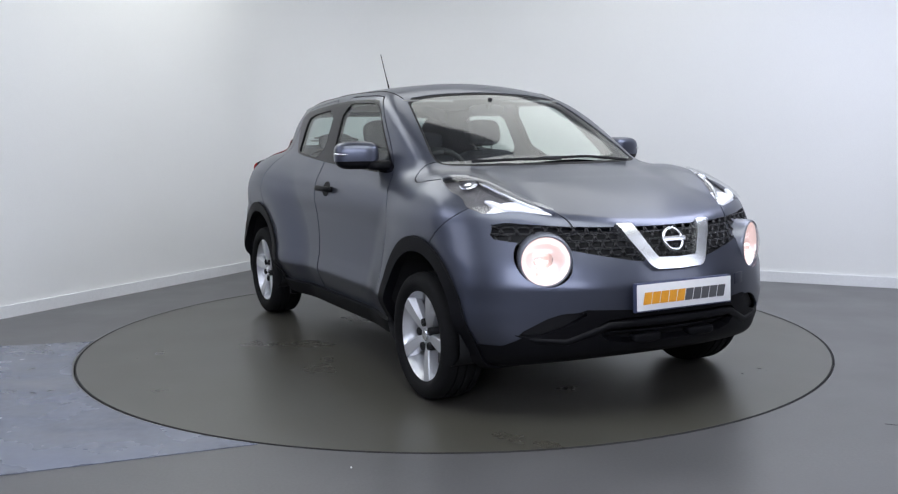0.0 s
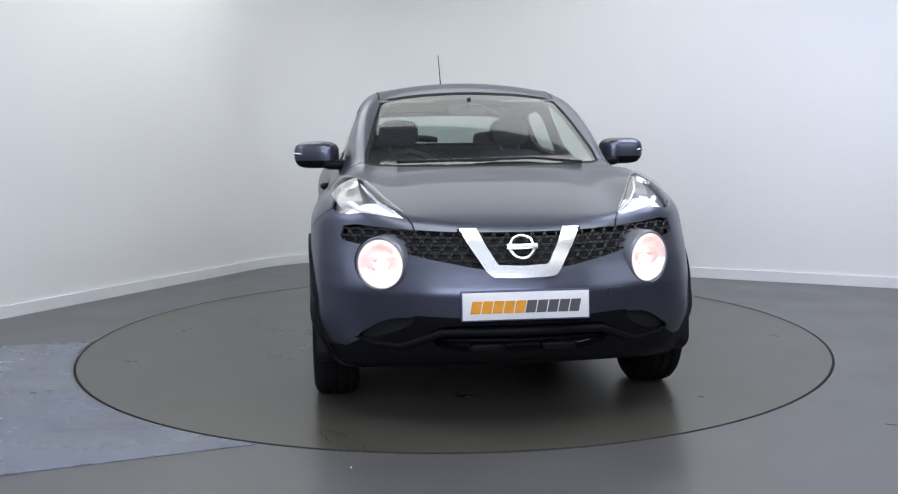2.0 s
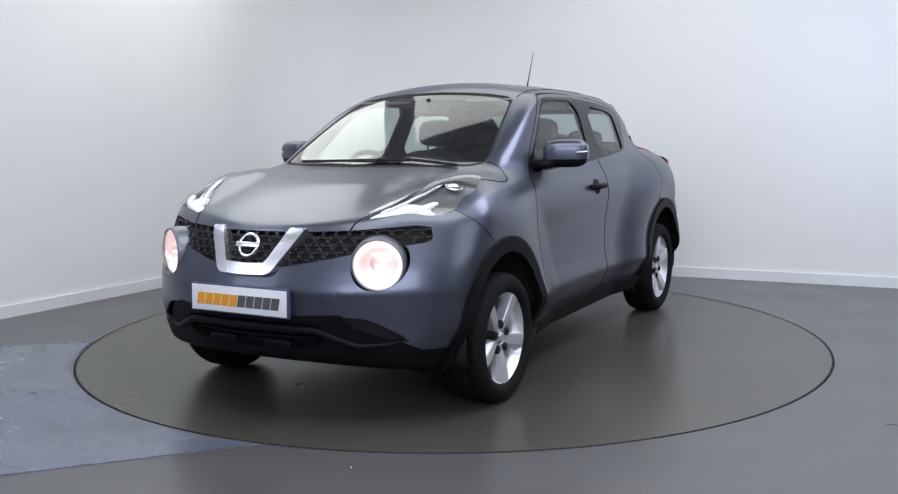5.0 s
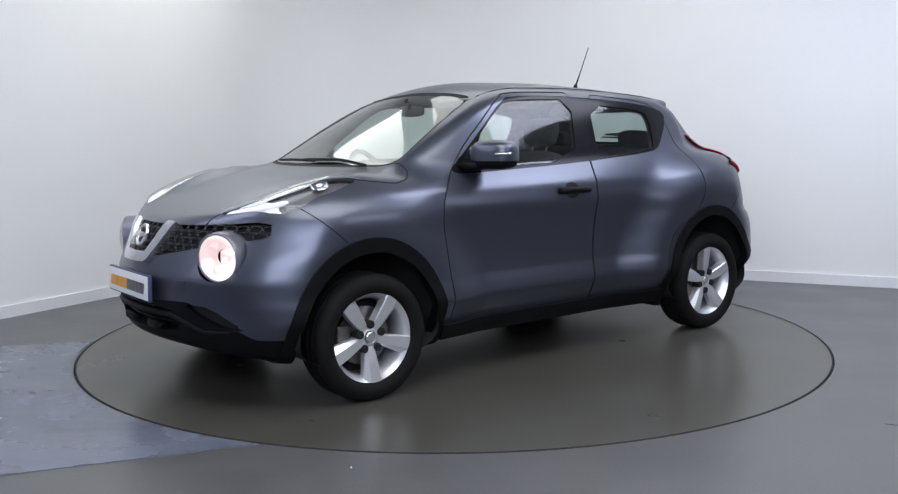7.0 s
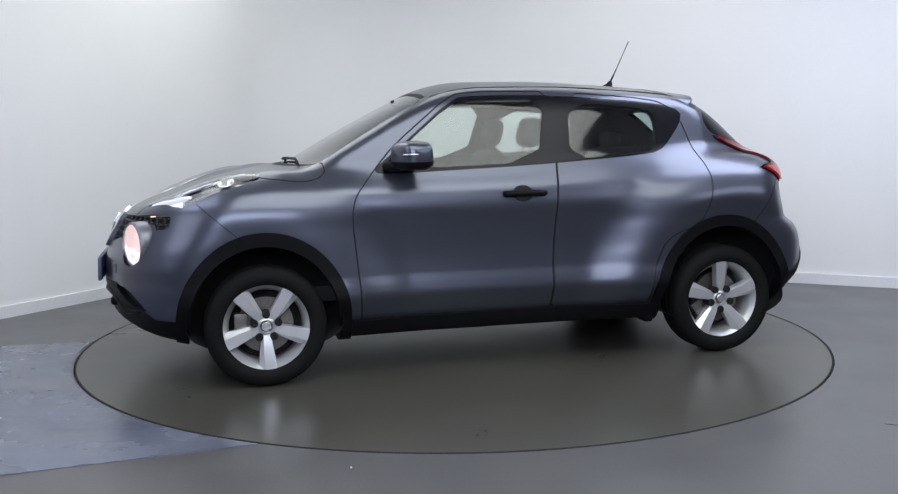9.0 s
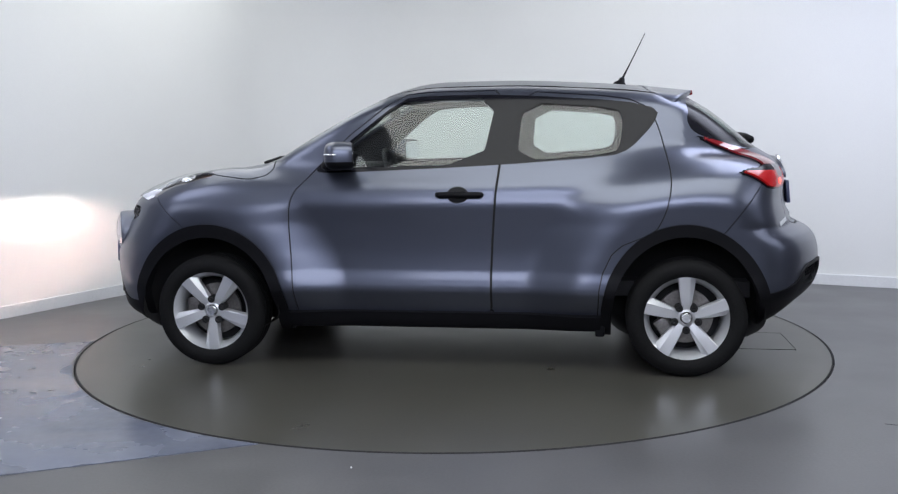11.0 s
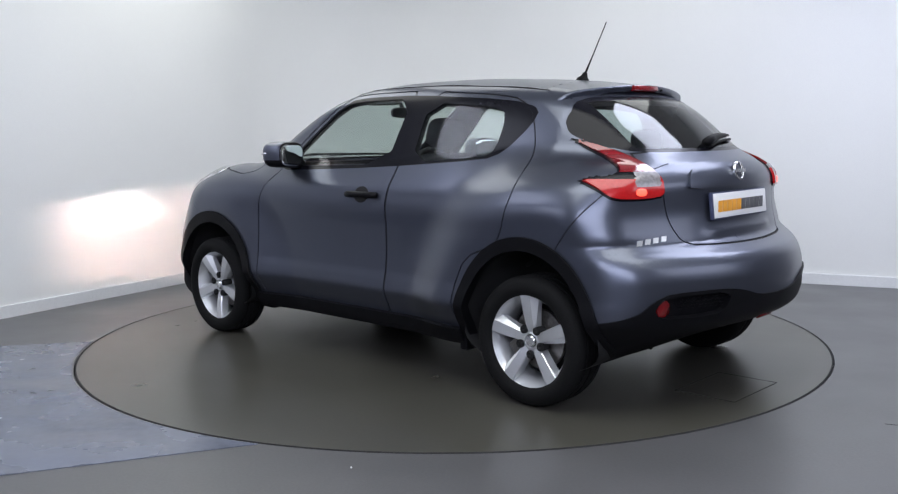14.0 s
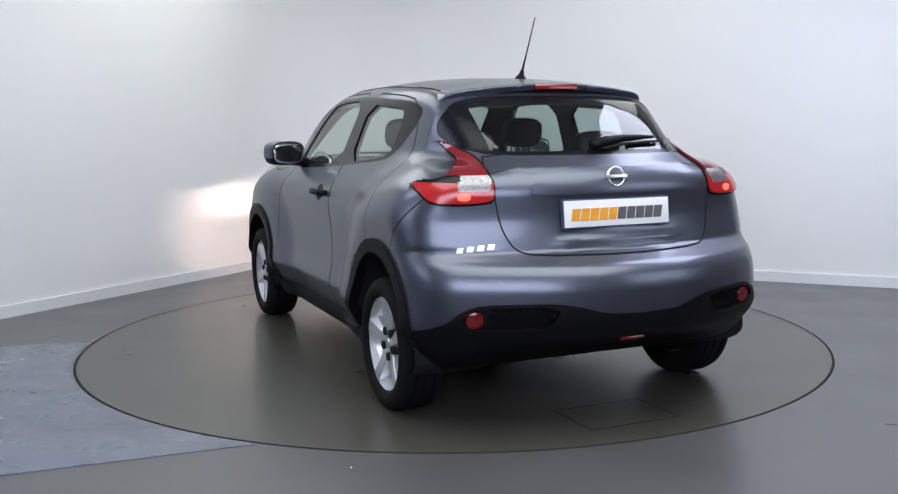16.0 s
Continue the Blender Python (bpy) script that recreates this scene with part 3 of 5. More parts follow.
# panel outlines; side view (x, z), front and rear views (y, z), from above (x, y)
GLASS_F = rounded([(.645, 1.064), (.57, 1.142), (.245, 1.408), (.10, 1.426), (-.286, 1.430), (-.212, 1.086)], 1)
GLASS_R = rounded([(-.425, 1.405), (-.915, 1.368), (-.945, 1.30), (-.925, 1.155), (-.86, 1.130), (-.393, 1.096)], 1)
DLO = rounded([(.70, 1.052), (.56, 1.165), (.23, 1.432), (.08, 1.446), (-.32, 1.448), (-.95, 1.405), (-1.13, 1.36), (-1.10, 1.28), (-.98, 1.155), (-.88, 1.118), (-.2, 1.072), (.62, 1.040)], 1)
DOOR_F = rounded([(.69, 1.055), (.57, 1.19), (.24, 1.452), (.08, 1.468), (-.365, 1.47), (-.297, 1.03), (-.265, .60), (-.262, .24), (.775, .24), (.795, .55), (.818, .82), (.80, .93)], 1)
DOOR_R = rounded([(-.372, 1.468), (-.95, 1.425), (-1.08, 1.365), (-1.13, 1.25), (-1.172, 1.08), (-1.177, .97), (-1.15, .84), (-1.10, .74), (-.9, .66), (-.825, .50), (-.815, .24), (-.268, .24), (-.271, .60), (-.303, 1.03)], 1)
SCREEN_O = rounded(mirrored([(0, 1.482), (.30, 1.468), (.495, 1.440), (.545, 1.33), (.625, 1.098), (.55, 1.082), (0, 1.080)]), 1)
REARWIN = rounded(mirrored([(0, 1.416), (.25, 1.415), (.42, 1.408), (.52, 1.385), (.588, 1.305), (.605, 1.235), (.565, 1.182), (.48, 1.150), (0, 1.148)]), 1)
GRILLE = rounded(mirrored([(0, .836), (.25, .838), (.5, .848), (.722, .868), (.745, .80), (.69, .785), (.55, .775), (.443, .742), (.165, .69), (0, .68)]), 1)
V_OUT = mirrored([(0, .839), (.252, .841), (.148, .672), (.12, .655), (0, .652)])
V_IN = mirrored([(0, .85), (.186, .85), (.103, .702), (0, .698)])
TOPLAMP = rounded([(1.83, .445), (1.775, .565), (1.665, .735), (1.565, .782), (1.505, .765), (1.40, .778), (1.24, .735), (1.33, .685), (1.44, .628), (1.60, .562)], 1)
TAILLAMP = rounded([(.70, 1.218), (.825, 1.203), (1.02, 1.147), (1.135, 1.097), (1.215, 1.04), (1.222, .96), (1.10, .948), (.875, .950), (.78, .998), (.685, 1.033), (.77, 1.049), (.90, 1.056), (.945, 1.08), (.90, 1.125), (.79, 1.17)], 1)
HOOD = rounded([(2.2, .40), (1.96, .41), (1.835, .445), (1.60, .575), (1.44, .640), (1.31, .70), (1.23, .75), (1.06, .775), (.965, .74), (.925, .68), (1.0, .5), (1.0, -.5), (.925, -.68), (.965, -.74), (1.06, -.775), (1.23, -.75), (1.31, -.70), (1.44, -.640), (1.60, -.575), (1.835, -.445), (1.96, -.41), (2.2, -.40)], 1)
CHIN = [(0, .488), (.28, .498), (.44, .503), (.55, .455), (.65, .395), (.73, .345), (.95, .335), (.95, 0), (0, 0)]
MOUTH = rounded(mirrored([(0, .472), (.33, .465), (.40, .42), (.33, .352), (0, .348)]), 1)
SIDEMOUTH = rounded([(.42, .495), (.56, .485), (.70, .39), (.62, .385), (.50, .43)], 1)
VALANCE = rounded([(0, .510), (.17, .515), (.30, .553), (.40, .566), (.66, .565), (.74, .53), (.79, .475), (.98, .40)], 1, False) + [(1.0, 0), (0, 0)]
VENT = rounded([(.36, .552), (.68, .550), (.735, .50), (.695, .457), (.53, .452), (.40, .462)], 1)
HATCH = rounded(mirrored([(0, 1.16), (.50, 1.16), (.545, 1.09), (.535, .93), (.512, .83), (.475, .765), (.41, .745), (0, .738)]), 1)
GARNISH = rounded(mirrored([(0, 1.088), (.27, 1.082), (.35, 1.066), (.385, 1.03), (.40, .985), (0, .988)]), 1)


def sv(p):
    return p[:, [0, 2]]


def fv(p):
    return p[:, [1, 2]]


def fva(p):
    return np.stack([np.abs(p[:, 1]), p[:, 2]], 1)


def cv(p):
    # round the rear corner: grows from flank to tailgate
    return np.stack([-p[:, 0] - np.abs(p[:, 1]), p[:, 2]], 1)


def tv(p):
    return p[:, :2]


def oval(p, cx, rx, rz):
    """Distance from a wheel arch's edge, straight below the hub."""
    z = np.where(p[:, 2] > HUB_Z, p[:, 2] - HUB_Z, 0.25 * (p[:, 2] - HUB_Z))
    return (np.sqrt(((p[:, 0] - cx) / rx) ** 2 + (z / rz) ** 2) - 1) * rx


def on_side(field, edge=0.42):
    """Only on the flanks."""
    return lambda p: np.where(np.abs(p[:, 1]) > edge, field(p), 1.0)


def ahead(field, x0):
    return lambda p: np.where(p[:, 0] > x0, field(p), 1.0)


def behind(field, x0):
    return lambda p: np.where(p[:, 0] < x0, field(p), 1.0)


LINES = {
    "arch_f": on_side(lambda p: oval(p, HUB_X, 0.43, 0.475)), "arch_f_in": on_side(lambda p: oval(p, HUB_X, 0.372, 0.405)),
    "arch_r": on_side(lambda p: oval(p, -1.252, 0.420, 0.482)), "arch_r_in": on_side(lambda p: oval(p, -1.252, 0.366, 0.420)),
    "dlo": on_side(lambda p: outline_distance(sv(p), DLO), 0.5), "glass_f": on_side(lambda p: outline_distance(sv(p), GLASS_F), 0.5),
    "glass_r": on_side(lambda p: outline_distance(sv(p), GLASS_R), 0.45),
    "screen": ahead(lambda p: outline_distance(fv(p), SCREEN_O), 0.1), "rearwin": behind(lambda p: outline_distance(fv(p), REARWIN), -1.2),
    "grille": ahead(lambda p: outline_distance(fv(p), GRILLE), 1.6), "v_out": ahead(lambda p: outline_distance(fv(p), V_OUT), 1.8),
    "v_in": ahead(lambda p: outline_distance(fv(p), V_IN), 1.8),
    "lamp": ahead(lambda p: np.hypot(np.abs(p[:, 1]) - LAMP[1], p[:, 2] - LAMP[2]) - 0.107, 1.5),
    "toplamp": lambda p: np.where((p[:, 0] > 1.1) & (p[:, 2] > 0.86), outline_distance(np.stack([p[:, 0], np.abs(p[:, 1])], 1), TOPLAMP), 1.0),
    "taillamp": lambda p: np.where((p[:, 0] < -1.1) & (np.abs(p[:, 1]) > 0.42), outline_distance(cv(p), TAILLAMP), 1.0),
    "chin": ahead(lambda p: outline_distance(fva(p), CHIN), 1.3), "mouth": ahead(lambda p: outline_distance(fv(p), MOUTH), 1.8),
    "sidemouth": ahead(lambda p: outline_distance(fva(p), SIDEMOUTH), 1.6),
    "valance": behind(lambda p: outline_distance(fva(p), VALANCE), -1.45), "vent": behind(lambda p: outline_distance(fva(p), VENT), -1.6),
    "garnish": behind(lambda p: outline_distance(fv(p), GARNISH), -1.6),
    "sill": on_side(lambda p: np.where(np.abs(p[:, 0]) < 1.3, p[:, 2] - 0.308, 1.0), 0.3),
    "under": lambda p: p[:, 2] - 0.235,
}
LAMP = (1.890, 0.578, 0.708)
SEAMS = {
    "door_f": on_side(lambda p: outline_distance(sv(p), DOOR_F), 0.5), "door_r": on_side(lambda p: outline_distance(sv(p), DOOR_R), 0.45),
    "hood": lambda p: np.where((p[:, 0] > 0.9) & (p[:, 2] > 0.838), outline_distance(tv(p), HOOD), 1.0),
    "bumper_f": lambda p: np.where((np.abs(p[:, 1]) > 0.66) & (p[:, 0] > 1.0), -((p[:, 0] - 1.407) - (p[:, 2] - 0.771) * 1.135), 1.0),
    "bumper_r": lambda p: np.where((np.abs(p[:, 1]) > 0.42) & (p[:, 0] < -1.2), (p[:, 0] + 1.435) + (p[:, 2] - 0.74) * 0.775, 1.0),
    "hatch": behind(lambda p: outline_distance(fv(p), HATCH), -1.5),
    "roof": lambda p: np.where(p[:, 2] > 1.2, np.abs(p[:, 1]) - 0.505, 1.0),
}
GAP = 0.0032


def car_shell(car):
    sh = Shell(shell, (-2.1, -0.97, 0.15), (2.15, 0.97, 1.6), 0.021)
    for fn in LINES.values():
        sh.cut(fn)
    for key, inset in (("screen", 0.012), ("rearwin", 0.018), ("taillamp", 0.010)):
        sh.cut(lambda p: LINES[key](p) + inset)
    sh.cut(lambda p: np.where(p[:, 0] < -1.2, np.abs(p[:, 1]) - 0.47, 1.0))
    for level in (1.062, 1.034, 1.006):
        sh.cut(lambda p: np.where(LINES["taillamp"](p) < 0.02, p[:, 2] - level, 1.0))
    for fn in SEAMS.values():
        sh.cut(lambda p: fn(p) - GAP)
        sh.cut(lambda p: fn(p) + GAP)
    sh.cut(lambda p: p[:, 1])
    sh.finish()
    c = sh.c
    q = {k: fn(c) for k, fn in LINES.items()}
    s = {k: fn(c) for k, fn in SEAMS.items()}
    left = c[:, 1] > 0
    both = ((left, "left"), (~left, "right"))
    everything = sh.f.copy()
    sh.take((q["arch_f_in"] < 0) | (q["arch_r_in"] < 0))
    for key in ("arch_f", "arch_r"):
        for m, _ in both:
            shell_part("wheel_arch_trim", sh, sh.take((q[key] < 0) & m & ~((c[:, 0] < -1.45) & (c[:, 2] < 0.33))), BLACK, car, "black plastic wheel arch trim", 0.014, 0.05)
    shell_part("underbody", sh, sh.take(q["under"] < 0), SEAM, car, "dark underbody")
    # glass
    shell_part("windscreen", sh, sh.take((q["screen"] < -0.012)), SCREEN, car, "clear green-tinted windscreen", -0.004).visible_shadow = False
    shell_part("windscreen_surround", sh, sh.take(q["screen"] < 0), SEAM, car, "black windscreen edge", -0.003)
    shell_part("rear_window", sh, sh.take((q["rearwin"] < -0.018) & (np.abs(c[:, 1]) < 0.47)), REARGLASS, car, "dark tinted rear window", -0.002).visible_shadow = False
    shell_part("rear_window_surround", sh, sh.take((q["rearwin"] < 0) & (q["taillamp"] > 0)), GLOSSBLACK, car, "gloss black rear window edge", -0.002)
    for m, _ in both:
        shell_part("front_door_window", sh, sh.take((q["glass_f"] < 0) & m), WINDOW, car, "clear tinted door window", -0.006).visible_shadow = False
        shell_part("rear_door_window", sh, sh.take((q["glass_r"] < 0) & m), WINDOW, car, "clear tinted door window", -0.006).visible_shadow = False
        shell_part("window_trim", sh, sh.take((q["dlo"] < 0) & m & (s["door_r"] > -GAP) & (s["door_f"] > -GAP) & (c[:, 0] < -0.9)), GLOSSBLACK, car, "gloss black quarter panel behind the window")
        shell_part("window_trim", sh, sh.take((q["dlo"] < 0) & m), GLOSSBLACK, car, "gloss black window surround", 0.001)
    # lamps and grille openings
    for m, _ in both:
        sh.take((q["lamp"] < 0) & m)
        lens = sh.take((q["toplamp"] < 0) & m)
        lamp = shell_part("top_lamp_lens", sh, lens, LENS, car, "clear raised boomerang daytime lamp lens", 0.012, 0.0)
        lamp.visible_shadow = False
        shell_part("lens_edge", sh, lens, CLEARLAMP, lamp, "grey inner lamp housing", -0.028, 0.01)
        lit = lens[(sh.v[lens].mean(1)[:, 0] > 1.65)]
        shell_part("daytime_light", sh, lit, DRL, lamp, "white lit daytime light panel", -0.020, 0.006)
        tl = (q["taillamp"] < 0) & m
        zz, xx = c[:, 2], c[:, 0]
        upper = zz > 1.062
        round_ = -xx - np.abs(c[:, 1])
        clear = (~upper) & (zz > 1.006) & (round_ > 1.02) & (round_ < 1.19)
        slit = (~upper) & (zz > 1.034) & (round_ <= 1.02)
        shell_part("tail_lamp_band", sh, sh.take(tl & upper & (q["taillamp"] < -0.010)), RED, car, "red tail lamp band", 0.016, 0.03)
        shell_part("tail_lamp_clear", sh, sh.take(tl & clear & (q["taillamp"] < -0.010)), CLEARLAMP, car, "clear reversing lamp section", 0.016, 0.03)
        shell_part("tail_lamp_slit", sh, sh.take(tl & slit & (q["taillamp"] < -0.004)), GLOSSBLACK, car, "gloss black slit over the lit lamp", 0.014, 0.02)
        shell_part("tail_lamp_red", sh, sh.take(tl & (q["taillamp"] < -0.010)), REDLIT, car, "lit red tail lamp", 0.018, 0.03)
        shell_part("tail_lamp_edge", sh, sh.take(tl), GLOSSBLACK, car, "gloss black lamp edge", 0.006, 0.02)
    shell_part("chrome_bracket", sh, sh.take((q["v_out"] < 0) & (q["v_in"] > 0)), SATIN, car, "satin chrome v-shaped grille bracket", 0.022, 0.06)
    shell_part("grille_back", sh, sh.take(q["grille"] < 0), SEAM, car, "black grille backing", -0.03)
    # black lower cladding
    shell_part("mouth", sh, sh.take(q["mouth"] < 0), SEAM, car, "black lower air intake", -0.05)
    for m, _ in both:
        shell_part("corner_intake", sh, sh.take((q["sidemouth"] < 0) & m), SEAM, car, "black corner intake", -0.025)
        shell_part("bumper_vent", sh, sh.take((q["vent"] < 0) & m), BLACK, car, "black mesh vent", -0.02)
    shell_part("front_lower_bumper", sh, sh.take(q["chin"] < 0), BLACK, car, "black plastic lower front bumper", 0.004, 0.05)
    shell_part("rear_lower_bumper", sh, sh.take(q["valance"] < 0), BLACK, car, "black plastic lower rear bumper", 0.008, 0.03)
    for m, _ in both:
        shell_part("sill_trim", sh, sh.take((q["sill"] < 0) & m), BLACK, car, "black plastic sill trim", 0.024, 0.04)
    # seams, then painted panels
    for k in SEAMS:
        gap = np.abs(s[k]) < GAP
        if k == "roof":
            gap &= (c[:, 0] > -1.25) & (c[:, 0] < 0.34) & (c[:, 2] > 1.4)
        for m, _ in ((gap, ""),) if k in ("hood", "hatch") else both:
            for piece in pieces(sh.take(gap & m)):
                shell_part("panel_gap", sh, piece, SEAM, car, "dark gap between panels", -0.006)
    shell_part("tailgate_garnish", sh, sh.take(q["garnish"] < 0), PAINT, car, "gunmetal grey tailgate handle garnish", 0.016, 0.022)
    shell_part("hood", sh, sh.take((s["hood"] < 0) & (c[:, 2] > 0.838)), PAINT, car, "gunmetal grey metallic bonnet", 0.0, 0.012)
    shell_part("tailgate", sh, sh.take((s["hatch"] < 0)), PAINT, car, "gunmetal grey metallic tailgate", 0.0, 0.012)
    for m, _ in both:
        shell_part("front_door", sh, sh.take((s["door_f"] < 0) & m), PAINT, car, "gunmetal grey metallic front door", 0.0, 0.012)
        shell_part("rear_door", sh, sh.take((s["door_r"] < 0) & m), PAINT, car, "gunmetal grey metallic rear door", 0.0, 0.012)
    shell_part("roof", sh, sh.take((c[:, 2] > 1.4) & (s["roof"] < 0)), PAINT, car, "gunmetal grey metallic roof", 0.0, 0.008)
    shell_part("front_bumper", sh, sh.take((c[:, 0] > 1.0) & ((s["bumper_f"] < 0) | ((np.abs(c[:, 1]) < 0.66) & (c[:, 0] > 1.5)))), PAINT, car, "gunmetal grey metallic front bumper", 0.0, 0.012)
    shell_part("rear_bumper", sh, sh.take((c[:, 0] < -1.3) & (c[:, 2] < 1.02) & ((s["bumper_r"] < 0) | (np.abs(c[:, 1]) < 0.43))), PAINT, car, "gunmetal grey metallic rear bumper", 0.0, 0.012)
    for m, _ in both:
        shell_part("front_fender", sh, sh.take(m & (c[:, 0] > 0.55) & (c[:, 2] < 1.13)), PAINT, car, "gunmetal grey metallic flared front fender", 0.0, 0.012)
        shell_part("body_side", sh, sh.take(m), PAINT, car, "gunmetal grey metallic pillar and rear quarter", 0.0, 0.01)
    # cabin lining, behind every opaque panel above the belt
    open_ = (q["screen"] < -0.012) | ((q["rearwin"] < -0.018) & (np.abs(c[:, 1]) < 0.47)) | (q["glass_f"] < 0) | (q["glass_r"] < 0)
    near = (c[:, 2] > 0.75) & (c[:, 0] < 1.2) & (c[:, 0] > -1.85) & ~open_
    shell_part("cabin_lining", sh, everything[near & (c[:, 2] < 1.43)], LINING, car, "dark cabin lining", -0.03, 0.0, True)
    shell_part("headliner", sh, everything[near & (c[:, 2] >= 1.43)], HEADLINER, car, "grey cloth headliner", -0.03, 0.0, True)
    return sh


# ---- wheels ----


def wheel_master():
    """A wheel with its face along +y, the hub at the origin."""
    m = pose(0, 0, 0, -90)
    w = tagged(new("wheel"), "silver five-spoke alloy wheel with a black tyre")
    bm = bmesh.new()
    rt = TYRE_R
    prof = [(0.212, 0.085), (0.224, 0.098), (0.240, 0.106), (0.262, 0.106), (0.282, 0.098), (0.295, 0.086), (rt - .002, 0.070)]
    for g in (0.045, 0.0, -0.045):
        prof += [(rt, g + 0.016), (rt, g + 0.006), (rt - .008, g + 0.005), (rt - .008, g - 0.005), (rt, g - 0.006), (rt, g - 0.016)]
    prof += [(rt - .002, -0.070), (0.295, -0.086), (0.282, -0.098), (0.25, -0.106), (0.205, -0.095), (0.195, -0.08)]
    lathe(bm, prof, m, 72)
    soft_part("tyre", bm, RUBBER, w, "black rubber tyre with grooved tread", 50)
    bm = bmesh.new()
    lathe(bm, [(0.206, -0.09), (0.20, -0.085), (0.182, -0.06), (0.182, 0.03), (0.200, 0.062), (0.214, 0.080), (0.221, 0.094), (0.229, 0.099), (0.233, 0.095), (0.228, 0.082)], m, 72)
    soft_part("rim", bm, ALLOY, w, "silver alloy rim", 50)
    # spokes: wide blades with one chamfered flank
    for k in range(5):
        bm = bmesh.new()
        rows = []
        for s in np.linspace(0, 1, 7):
            r = 0.035 + s * 0.179
            half = 0.019 + 0.027 * s ** 0.8
            zt = 0.074 - 0.016 * (1 - s) ** 2 + 0.012 * s
            rows.append([bm.verts.new(pose(0, 0, 0, 0, 0, 72 * k + 90) @ Vector(p)) for p in
                         ((r, -half, zt - 0.05), (r, -half, zt - 0.022 * s - 0.006), (r, -half + 0.028 * s + 0.004, zt), (r, half - 0.004, zt + 0.001), (r, half, zt - 0.004), (r, half, zt - 0.05))])
        for a, b in zip(rows, rows[1:]):
            for i in range(6):
                bm.faces.new((a[i], b[i], b[(i + 1) % 6], a[(i + 1) % 6]))
        bm.faces.new(rows[0][::-1])
        bm.faces.new(rows[-1])
        bmesh.ops.recalc_face_normals(bm, faces=bm.faces)
        bm.transform(m)
        soft_part("spoke", bm, ALLOY, w, "silver alloy spoke", 30)
    bm = bmesh.new()
    lathe(bm, [(0.064, 0.0), (0.062, 0.046), (0.050, 0.058), (0.034, 0.064), (0.03, 0.058)], m, 40)
    soft_part("hub", bm, ALLOY, w, "silver alloy hub", 40)
    bm = bmesh.new()
    lathe(bm, [(0.026, 0.05), (0.026, 0.066), (0.022, 0.070), (0.0001, 0.071)], m, 32)
    soft_part("centre_cap", bm, SATIN, w, "silver centre cap")
    for k in range(5):
        bm = bmesh.new()
        n = m @ pose(0.062 * math.cos(radians(72 * k + 54)), 0.062 * math.sin(radians(72 * k + 54)), 0)
        lathe(bm, [(0.020, 0.02), (0.0195, 0.071), (0.0145, 0.071), (0.0135, 0.062), (0.012, 0.074), (0.009, 0.075), (0.0001, 0.068)], n, 14)
        soft_part("wheel_nut", bm, SEAM, w, "black wheel nut")
    bm = bmesh.new()
    lathe(bm, [(0.0001, 0.0), (0.14, 0.0), (0.14, -0.02), (0.0001, -0.02)], m, 40)
    soft_part("brake_disc", bm, STEEL, w, "dull steel brake disc")
    bm = bmesh.new()
    box(bm, 0.07, 0.13, 0.05, m @ pose(0.12, 0.0, 0.0), 0.01)
    soft_part("brake_caliper", bm, STEEL, w, "grey brake caliper")
    bm = bmesh.new()
    lathe(bm, [(0.0001, -0.07), (0.19, -0.07)], m, 40)
    part("wheel_back", bm, SEAM, w, "dark wheel back")
    return w


def wheels(car):
    first = wheel_master()
    spots = [(HUB_X, 0.775, 0, 0), (-HUB_X, 0.775, 0, 36), (HUB_X, -0.775, 180, 10), (-HUB_X, -0.775, 180, 40)]
    obs = [first] + [copy_thing(first, pose(0, 0, 0)) for _ in spots[1:]]
    for ob, (x, y, rz, spin) in zip(obs, spots):
        ob.parent = car
        ob.matrix_basis = pose(x, y, HUB_Z, 0, 0, rz) @ pose(0, 0, 0, 0, spin, 0)
    # wheel housings
    for sx in (1, -1):
        for sy in (1, -1):
            bm = bmesh.new()
            n = 24
            rings = []
            for yy in (0.86, 0.50):
                rings.append([bm.verts.new((sx * HUB_X + 0.385 * math.cos(a), sy * yy, HUB_Z + 0.42 * math.sin(a) if math.sin(a) > 0 else HUB_Z + 0.13 * math.sin(a))) for a in np.linspace(-0.9, math.pi + 0.9, n)])
            for i in range(n - 1):
                bm.faces.new((rings[0][i], rings[0][i + 1], rings[1][i + 1], rings[1][i]))
            bm.faces.new(rings[1])
            part("wheel_housing", bm, SEAM, car, "black wheel housing")


def touch(x=None, y=0.0, z=0.0, rear=False):
    """The shell's point straight ahead of (y, z), or behind it; with x given and y None, at the car's left."""
    if y is None:
        t = np.linspace(1.1, 0.3, 400)
        p = np.stack([np.full(400, x), t, np.full(400, z)], 1)
    elif x is None:
        t = np.linspace(2.3, 0.8, 600) * (-1 if rear else 1)
        p = np.stack([t, np.full(600, y), np.full(600, z)], 1)
    else:
        t = np.linspace(1.7, 0.7, 500)
        p = np.stack([np.full(500, x), np.full(500, y), t], 1)
    i = int((shell(p) < 0).argmax())
    g = slope(shell, p[i:i + 1])[0]
    return Vector(p[i]), Vector(g).normalized()


def facing(p, n, up=(0, 0, 1)):
    """A pose at p whose z axis is n and whose y axis points up."""
    n = Vector(n).normalized()
    x = Vector(up).cross(n).normalized()
    y = n.cross(x)
    m = Matrix((x, y, n)).transposed().to_4x4()
    m.translation = p
    return m


